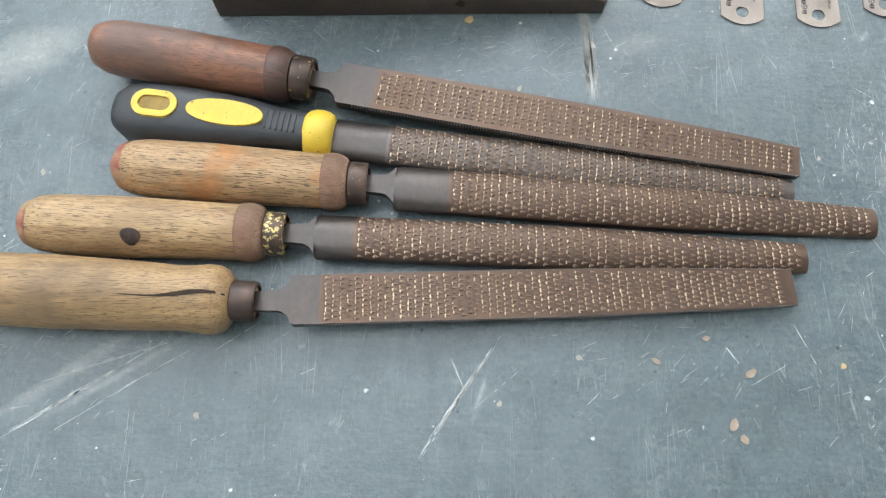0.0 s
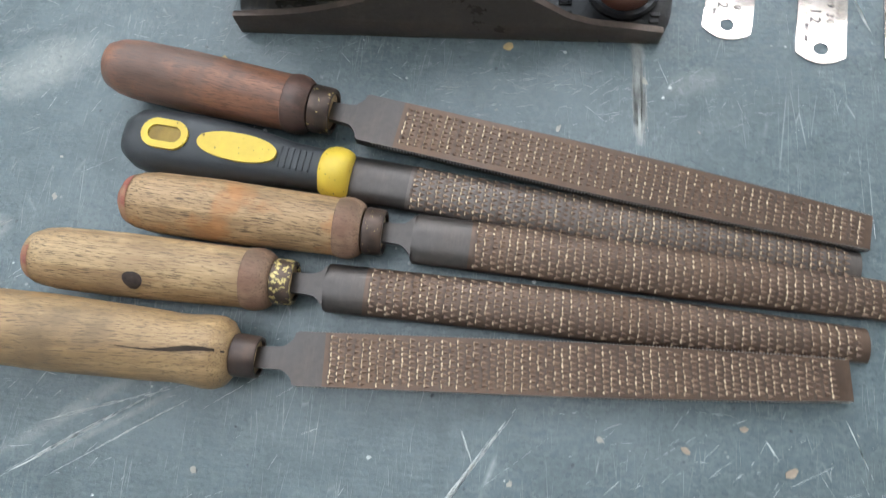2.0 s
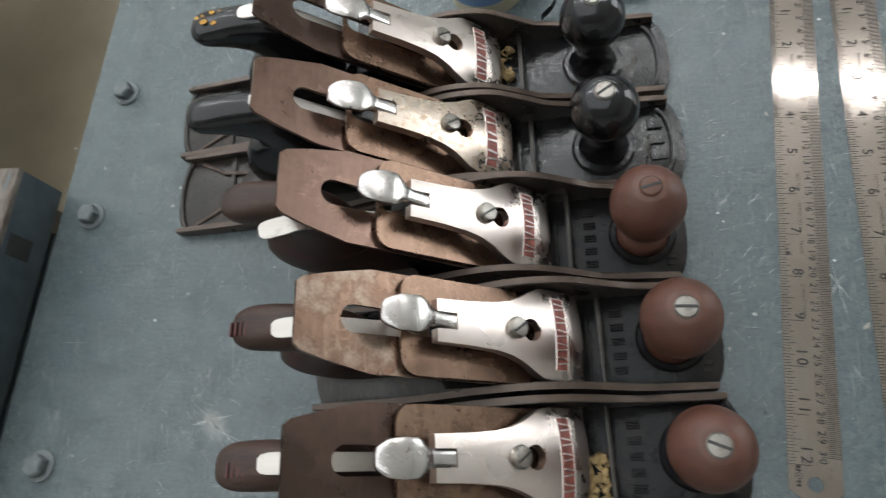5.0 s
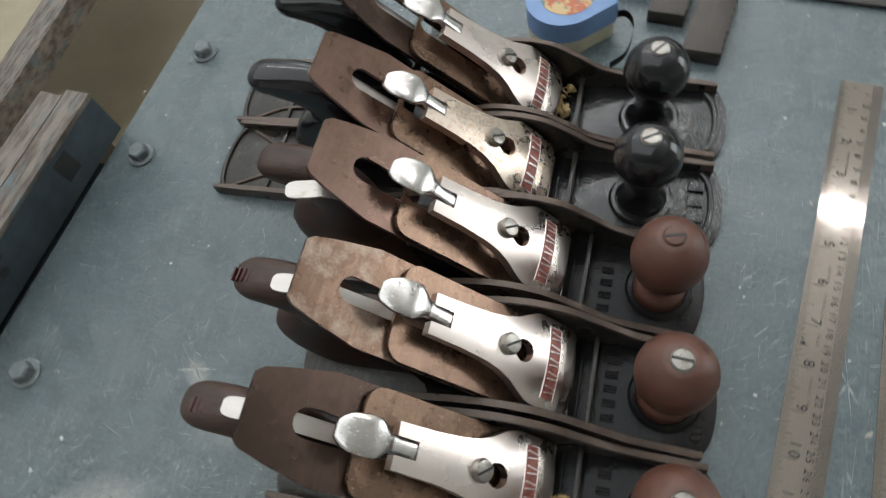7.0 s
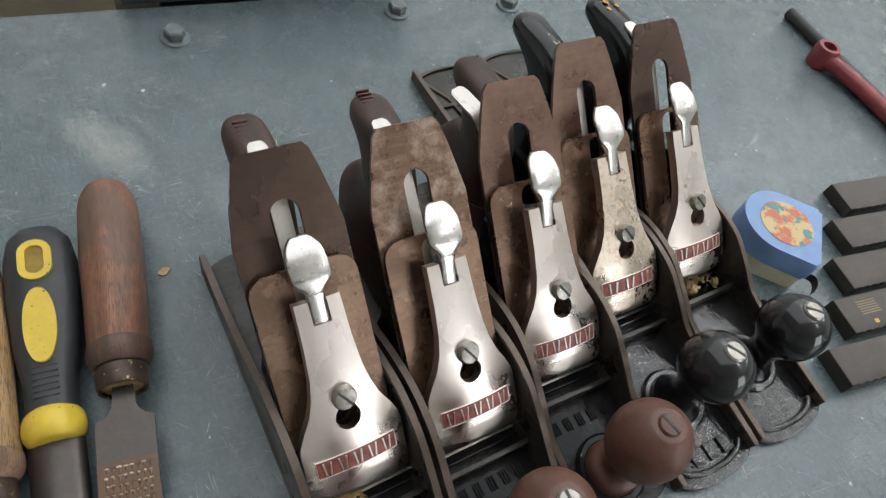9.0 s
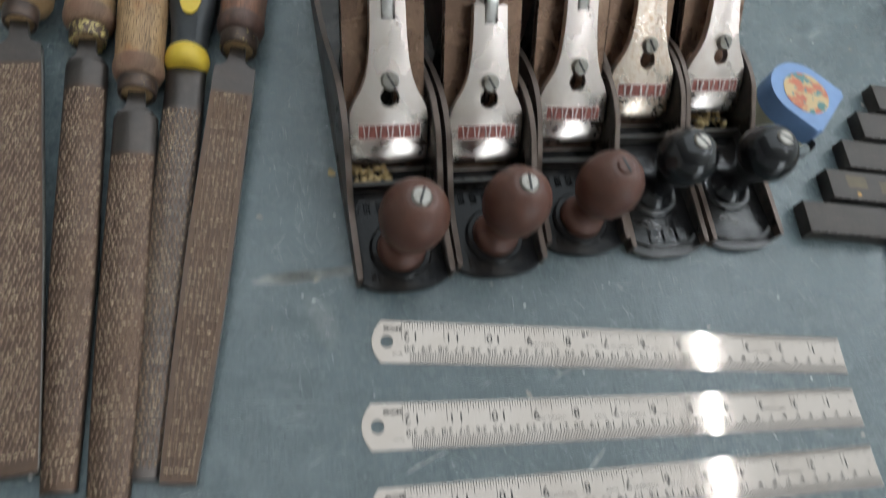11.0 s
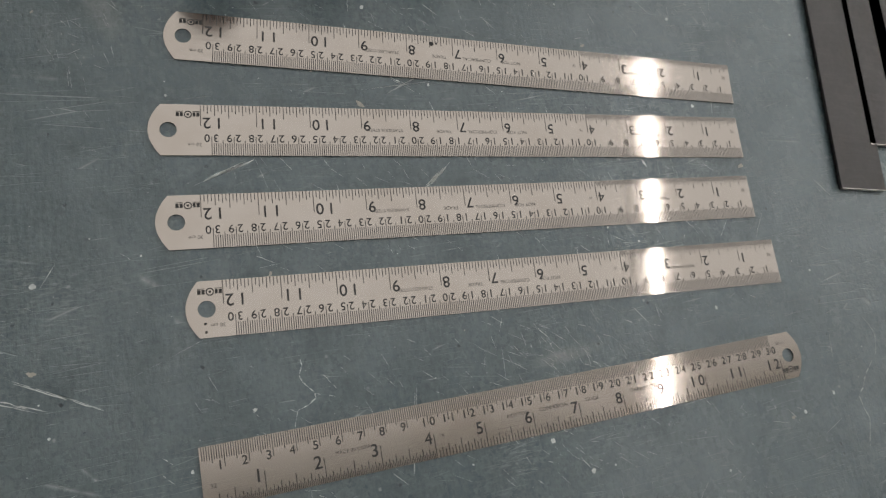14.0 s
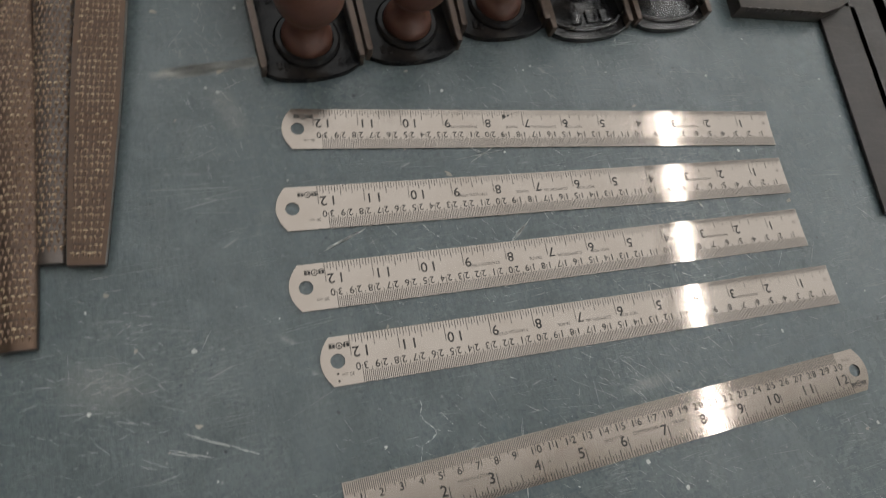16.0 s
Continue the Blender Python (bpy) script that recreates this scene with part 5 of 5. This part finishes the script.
def drop_shape(r, ext, corner):
    return arc(0, 0, r, 90, 270, 22) + [(v[0], v[1]) for v in arc(ext - corner, -r + corner, corner, -90, 0, 6) + arc(ext - corner, r - corner, corner, 0, 90, 6)]


part("lower_shell", prism(drop_shape(0.0265, 0.027, 0.004), 0.0, 0.0135, 0.002, axis="z"), CREAM, tape, "cream lower shell")
part("upper_shell", prism(drop_shape(0.0275, 0.0285, 0.003), 0.0137, 0.031, 0.003, axis="z", seg=3), BLUE, tape, "blue upper shell")
st = part("sticker", lathe([(0, 0.0311), (0.0195, 0.0311), (0.0195, 0.0314), (0, 0.0314)], 36), STICKER, tape, "round sticker with a worn print")
st.location.x = 0.003
strap = spline([(0.024, -0.022, 0.014), (0.031, -0.03, 0.02), (0.030, -0.042, 0.018), (0.018, -0.052, 0.008), (0.004, -0.052, 0.0035)], 7)
bm = bmesh.new()
rows = [[bm.verts.new(q + Vector((0, 0, h))) for h in (-0.0032, 0.0032)] for q in strap]
for r0, r1 in zip(rows, rows[1:]):
    bm.faces.new((r0[0], r0[1], r1[1], r1[0]))
bmesh.ops.solidify(bm, geom=bm.faces[:], thickness=0.0009)
part("strap", bm, BLACKPAINT, tape, "black wrist strap")

# ---------------------------------------------------------------- vise at the table's edge
vise = thing("bench_vise", "dark blue-grey bench vise with worn flaking jaws", "vise", pose(-0.4425, 0.2505, 0, 0, 0, -3.6))
jaw = part("fixed_jaw", box(-0.021, 0, -0.228, 0, 0.0003, 0.0405, 0.0012), VISE, vise, "dark blue-grey painted jaw")
part("jaw_top", box(-0.0212, 0.0004, -0.2283, 0.0003, 0.0375, 0.0425, 0.0014), FLAKY, jaw, "worn rusty jaw edge")
for y0, y1, z0, z1 in ((-0.062, -0.046, 0.014, 0.034), (-0.145, -0.137, 0.018, 0.024), (-0.15, -0.132, 0.029, 0.034)):
    part("paint_spot", box(0.0, 0.0004, y0, y1, z0, z1), BLACKPAINT, jaw, "black paint mark")
part("moving_jaw", box(-0.046, -0.0235, -0.232, -0.004, -0.05, 0.041, 0.0015), FLAKY, vise, "flaking rusty moving jaw")
part("slide", box(-0.2, -0.047, -0.16, -0.08, -0.06, -0.01, 0.004), VISE, vise)
part("clamp_plate", box(-0.022, -0.004, -0.2, -0.03, -0.14, -0.0075, 0.002), VISE, vise)

# ---------------------------------------------------------------- far end of the table
rod = thing("rod", "long black round steel rod lying on the table", "rod", pose(0, 0.6165, 0.0062, 0, 0, -3.0))
part("bar", lathe([(0, -0.33), (0.0055, -0.33), (0.006, -0.3295), (0.006, 0.4495), (0.0055, 0.45), (0, 0.45)], 18, Matrix.Rotation(radians(90), 4, "Y")), BLACKPAINT, rod)
tray = thing("tray", "orange plastic tray with a dark rim on the table", "tray", pose(-0.03, 0.745, 0))
part("bowl", lathe([(0, 0.0), (0.085, 0.0), (0.1, 0.012), (0.108, 0.032), (0.1, 0.034), (0.09, 0.016), (0.08, 0.006), (0, 0.005)], 48), ORANGE, tray, "orange dish")
part("rim", lathe([(0.1082, 0.027), (0.1115, 0.029), (0.1115, 0.034), (0.1085, 0.0355), (0.1082, 0.034)], 48), BLACKPAINT, tray, "dark rim")
part("white_block", box(-0.07, -0.02, -0.04, 0.03, 0.0055, 0.04, 0.006), WHITE, tray, "white block in the dish")
grab = thing("clamp", "maroon painted clamp arm with a hollow end", "clamp", pose(-0.262, 0.6105, 0, 0, 0, -4))
part("socket", lathe([(0, 0.0), (0.0105, 0.0), (0.0118, 0.004), (0.0118, 0.018), (0.0105, 0.021), (0.0068, 0.021), (0.0064, 0.012), (0, 0.012)], 28), MAROON, grab)
part("hollow", lathe([(0, 0.0123), (0.0063, 0.0123), (0.0063, 0.0128), (0, 0.0128)], 20), BLACKPAINT, grab)
part("arm", tube(spline([(0.008, 0.0, 0.011), (0.03, 0.006, 0.010), (0.07, 0.012, 0.0085), (0.12, 0.012, 0.0075)], 5), 0.0072, 12, flat=1.1), MAROON, grab)

# ---------------------------------------------------------------- beyond the table's edge
bench_far = thing("low_bench", "low beige bench with a flaking blue and white edge", "bench", pose(-1.13, 0.5, -0.8))
part("bench_top", box(-0.75, -0.062, -0.9, 1.1, 0.36, 0.4, 0.004), mat_plain("beige_board", (0.36, 0.31, 0.21), 0.7, 0, 0.15, 8), bench_far, "dusty beige board")
part("edge_strip", box(-0.061, 0.0, -0.9, 1.1, 0.35, 0.403, 0.004), FLAKY, bench_far, "flaking painted edge")
for xx, yy in ((-0.7, -0.8), (-0.1, -0.8), (-0.7, 0.95), (-0.1, 0.95)):
    part("leg", box(xx - 0.03, xx + 0.03, yy, yy + 0.06, 0, 0.36, 0.003), LEG, bench_far)


def container(name, label, category, x, y, prof, mat):
    solid(name, lathe(prof, 32), mat, label, category, m=pose(x, y, -0.4))


container("bucket", "blue plastic bucket standing on the low bench", "bucket", -1.335, 0.56, [(0, 0), (0.07, 0), (0.085, 0.12), (0.09, 0.15), (0.083, 0.15), (0.075, 0.1), (0.065, 0.01), (0, 0.01)], DEEPBLUE)
canister = thing("canister", "white plastic canister standing on the low bench", "canister", pose(-1.285, 0.265, -0.4, 0, 0, 8))
part("body", box(-0.062, 0.062, -0.072, 0.062, 0, 0.19, 0.018, seg=4), WHITE, canister)
part("cap", lathe([(0, 0.186), (0.022, 0.186), (0.022, 0.21), (0.02, 0.213), (0, 0.213)], 24), DEEPBLUE, canister, "blue screw cap")
carton = thing("carton", "cream cardboard carton standing on the low bench", "carton", pose(-1.255, 0.415, -0.4, 0, 0, 10))
part("body", box(-0.06, 0.06, -0.066, 0.06, 0, 0.17, 0.003), CREAM, carton)
part("flap", box(-0.061, 0.061, -0.03, 0.03, 0.1702, 0.1715, 0.0004), CREAM, carton)

# ---------------------------------------------------------------- shavings
rnd = random.Random(7)


def ribbon(bm, p, r, turns, width, rise, ang):
    """A curled shaving at p."""
    rows = []
    n = int(14 * turns)
    mm = Matrix.Translation(p) @ Euler((rnd.uniform(-0.5, 0.5) + 1.4, rnd.uniform(-0.4, 0.4), ang)).to_matrix().to_4x4()
    for k in range(n + 1):
        t = k / n
        a = t * turns * 2 * math.pi
        rr = r * (0.55 + 0.45 * t)
        q = Vector((rr * math.cos(a), rr * math.sin(a), rise * t))
        rows.append([bm.verts.new(mm @ (q + Vector((0, 0, s * width * (0.75 + 0.25 * math.sin(5 * t)))))) for s in (-0.5, 0.5)])
    for a, b in zip(rows, rows[1:]):
        bm.faces.new((a[0], a[1], b[1], b[0]))


def shavings(label, cx, cy, sx, sy, z, count, rmax):
    bm = bmesh.new()
    for _ in range(count):
        ribbon(bm, (cx + rnd.uniform(-sx, sx), cy + rnd.uniform(-sy, sy), z + rnd.uniform(0.001, 0.005)), rnd.uniform(0.0012, rmax), rnd.uniform(0.5, 1.6), rnd.uniform(0.0015, 0.004), rnd.uniform(-0.003, 0.003), rnd.uniform(0, 6.3))
    return solid("wood_shavings", bm, SHAVING, label, "wood shavings", kind="stuff")


shavings("curled pale wood shavings in the mouth of the plane", -0.0588, 0.0395, 0.006, 0.0125, 0.0045, 46, 0.0035)
shavings("yellowish wood shavings lying in a jack plane's throat", -0.1004, 0.308, 0.006, 0.013, 0.0045, 40, 0.0035)
shavings("tiny wood crumbs in the throat of a plane", -0.0767, 0.1023, 0.002, 0.012, 0.0045, 8, 0.0012)

# flat chips lying about on the table
CHIPS = ((0.0748, -0.1887, 0.0045, 0.5), (0.0636, -0.2132, 0.0048, 1.2), (0.0682, -0.2198, 0.0042, 2.1), (0.0548, -0.1716, 0.0028, 0.2), (0.029, -0.1836, 0.0035, 2.6), (-0.0655, 0.0165, 0.0045, 0.3), (-0.2200, -0.0035, 0.005, 1.7), (0.1209, -0.1839, 0.0028, 0.9))
for k, (x, y, s, a) in enumerate(CHIPS):
    out = [(s * (0.6 + 0.4 * rnd.random()) * math.cos(t) * 0.8, s * (0.45 + 0.4 * rnd.random()) * math.sin(t) * 0.7) for t in [2 * math.pi * i / 9 for i in range(9)]]
    bm = plate(out, [], 0.0004, lift=lambda x, y: 0.0002 + 25 * x * x)
    solid("wood_chip", bm, SHAVING if k > 4 else PALE, "small pale wood chip on the table", "wood chip", "wood chips", m=pose(x, y, 0, 0, 0, math.degrees(a)))

# ---------------------------------------------------------------- scratches in the table's paint
SCRATCHES = ((-0.0875, -0.2340, -0.0464, -0.1710, 1.5), (-0.0850, -0.2330, -0.0480, -0.1740, 0.8), (-0.2870, -0.2290, -0.2120, -0.1780, 1.7), (-0.2910, -0.2085, -0.2000, -0.1750, 1.0), (-0.2700, -0.2300, -0.1950, -0.1790, 0.7),
             (-0.0728, -0.1828, -0.0640, -0.2027, 0.7), (0.0030, 0.0210, 0.0060, -0.0400, 5.0), (0.0035, 0.0190, 0.0060, -0.0380, 3.6), (0.0010, 0.0260, 0.0030, 0.0060, 3.0), (0.1245, 0.0339, 0.1136, 0.0645, 1.3), (0.1415, 0.1373, 0.1240, 0.1590, 1.3), (0.1379, 0.2752, 0.1309, 0.2720, 1.0), (0.2059, -0.0537, 0.2160, -0.0300, 1.0), (0.2664, 0.0077, 0.2610, 0.0160, 0.9),
             (0.1956, -0.0530, 0.2185, -0.0101, 0.7), (0.0627, -0.1736, 0.0705, -0.1855, 0.6), (0.0993, -0.1626, 0.1120, -0.1934, 0.5), (-0.3030, 0.0840, -0.2780, 0.0630, 2.0), (-0.3070, 0.0740, -0.2800, 0.0800, 1.4), (0.2250, 0.1220, 0.2770, 0.1120, 1.0),
             (-0.3380, -0.1180, -0.3160, -0.1020, 2.4), (-0.3300, -0.0980, -0.3260, -0.1240, 2.0), (0.0700, 0.1280, 0.0850, 0.1500, 0.8), (0.0860, 0.1290, 0.0750, 0.1520, 0.8), (0.0820, 0.1100, 0.0780, 0.1620, 0.6), (0.1500, 0.2700, 0.1540, 0.2480, 0.8))
# thin wandering cracks in the paint
CRACKS = (((0.2420, 0.0630), (0.2330, 0.0660), (0.2290, 0.0745), (0.2235, 0.0715), (0.2180, 0.0685), (0.2110, 0.0700)), ((0.2415, 0.3955), (0.2520, 0.4010), (0.2622, 0.3983), (0.2740, 0.3850), (0.2845, 0.3761), (0.2980, 0.3790), (0.3125, 0.3733)))
strokes = bmesh.new()


def stroke(bm, x0, y0, x1, y1, w):
    """A worn line of lost paint with frayed edges."""
    a, b = Vector((x0, y0, 0)), Vector((x1, y1, 0))
    d = (b - a)
    nrm = Vector((-d.y, d.x, 0)).normalized()
    n = max(6, int(d.length / 0.0025))
    last = None
    for k in range(n + 1):
        t = k / n
        c = a + d * t + nrm * rnd.uniform(-0.25, 0.25) * w / 1000
        h = w / 2000 * rnd.uniform(0.25, 1.1) * min(1, 4 * t + 0.15, 4 * (1 - t) + 0.15)
        now = [bm.verts.new(c + nrm * h + Vector((0, 0, 0.00012))), bm.verts.new(c - nrm * h + Vector((0, 0, 0.00012)))]
        if last and (w > 2 or rnd.random() > 0.14):
            bm.faces.new((last[0], last[1], now[1], now[0]))
        last = now


def bundle(bm, x0, y0, x1, y1, w):
    """A scrape: several thin, broken lines side by side."""
    d = Vector((x1 - x0, y1 - y0, 0))
    nrm = Vector((-d.y, d.x, 0)).normalized() / 1000
    if 1.2 < w <= 2:
        stroke(bm, x0, y0, x1, y1, 0.95)
    for k in range(max(3, int(w * 5.5))):
        o, lo, hi = nrm * rnd.uniform(-0.7, 0.7) * w, rnd.uniform(0, 0.45), rnd.uniform(0.55, 1)
        tilt = nrm * rnd.uniform(-0.25, 0.25) * w
        a, b = Vector((x0, y0, 0)) + d * lo + o, Vector((x0, y0, 0)) + d * hi + o + tilt
        stroke(bm, a.x, a.y, b.x, b.y, rnd.uniform(0.2, 0.6))


for line in CRACKS:
    for p, q in zip(line, line[1:]):
        mid = (0.5 * (p[0] + q[0]) + rnd.uniform(-0.0012, 0.0012), 0.5 * (p[1] + q[1]) + rnd.uniform(-0.0012, 0.0012))
        stroke(strokes, *p, *mid, 0.55)
        stroke(strokes, *mid, *q, 0.55)
smear = bmesh.new()
for q in SCRATCHES:
    bundle(smear if q[4] > 2 else strokes, *q)
part("rubbed_smear", smear, RUBBED, bench, "pale beige rubbed smear", kind="stuff")
for _ in range(240):
    x, y = rnd.uniform(-0.44, 0.36), rnd.uniform(-0.3, 0.62)
    a, ln = rnd.gauss(0.8, 0.9), rnd.uniform(0.003, 0.02) * (2 if rnd.random() < 0.15 else 1)
    stroke(strokes, x, y, x + ln * math.cos(a), y + ln * math.sin(a), rnd.uniform(0.1, 0.27))
# rubbed patches, each a bundle of fine strokes
for cx, cy, sx, sy, a0, count in ((-0.3118, 0.0782, 0.014, 0.012, -0.9, 60), (-0.3388, -0.0074, 0.03, 0.02, 0.9, 130), (0.1535, 0.2622, 0.014, 0.02, 0.5, 70), (0.2313, 0.2007, 0.012, 0.02, 0.4, 60), (0.1718, -0.0759, 0.022, 0.016, 1.4, 110), (-0.2447, 0.0455, 0.05, 0.03, 0.2, 60), (-0.0522, -0.0028, 0.03, 0.012, 0.2, 60), (0.031, -0.1876, 0.03, 0.016, 0.7, 50), (0.1096, 0.1706, 0.01, 0.06, 0.6, 70), (0.1489, 0.121, 0.012, 0.06, 0.9, 60), (0.186, 0.2404, 0.012, 0.05, 0.3, 60), (0.2252, 0.151, 0.012, 0.07, 0.8, 80), (0.0327, 0.2003, 0.012, 0.09, 0.5, 110), (0.2794, 0.1213, 0.02, 0.1, 0.8, 120), (0.0021, -0.0136, 0.05, 0.012, 0.4, 80), (-0.2952, -0.1982, 0.06, 0.04, 0.6, 80), (-0.3528, 0.1994, 0.03, 0.1, 0.7, 110), (-0.1955, 0.0108, 0.06, 0.01, 0.3, 60), (0.1793, -0.1674, 0.05, 0.05, 1, 90)):
    for _ in range(count):
        x, y, a, ln = cx + rnd.gauss(0, sx), cy + rnd.gauss(0, sy), a0 + rnd.gauss(0, 0.35), rnd.uniform(0.002, 0.012)
        stroke(strokes, x, y, x + ln * math.cos(a), y + ln * math.sin(a), rnd.uniform(0.1, 0.3))
part("paint_scratch", strokes, SCRATCH, bench, "pale scratches in the paint", kind="stuff")
specks = bmesh.new()
for _ in range(700):
    x, y, s = rnd.uniform(-0.44, 0.36), rnd.uniform(-0.3, 0.62), 0.0003 + 0.0017 * rnd.random() ** 5
    specks.faces.new([specks.verts.new((x + s * rnd.uniform(0.5, 1) * math.cos(t), y + s * rnd.uniform(0.4, 1) * math.sin(t), 0.0001)) for t in [2 * math.pi * i / 7 for i in range(7)]])
part("paint_speck", specks, SCRATCH, bench, "pale specks of lost paint", kind="stuff")
flakes = bmesh.new()
for _ in range(130):
    x, y, s = rnd.uniform(-0.44, 0.36), rnd.uniform(-0.3, 0.62), 0.0006 + 0.0028 * rnd.random() ** 3
    turn = rnd.uniform(0, 3.1)
    pts = [(s * rnd.uniform(0.45, 1.1) * math.cos(t), 0.55 * s * rnd.uniform(0.4, 1.1) * math.sin(t)) for t in [2 * math.pi * i / 11 for i in range(11)]]
    flakes.faces.new([flakes.verts.new((x + u * math.cos(turn) - v * math.sin(turn), y + u * math.sin(turn) + v * math.cos(turn), 0.00014)) for u, v in pts])
part("paint_flake", flakes, FLAKE, bench, "small beige patches of lost paint", kind="stuff")
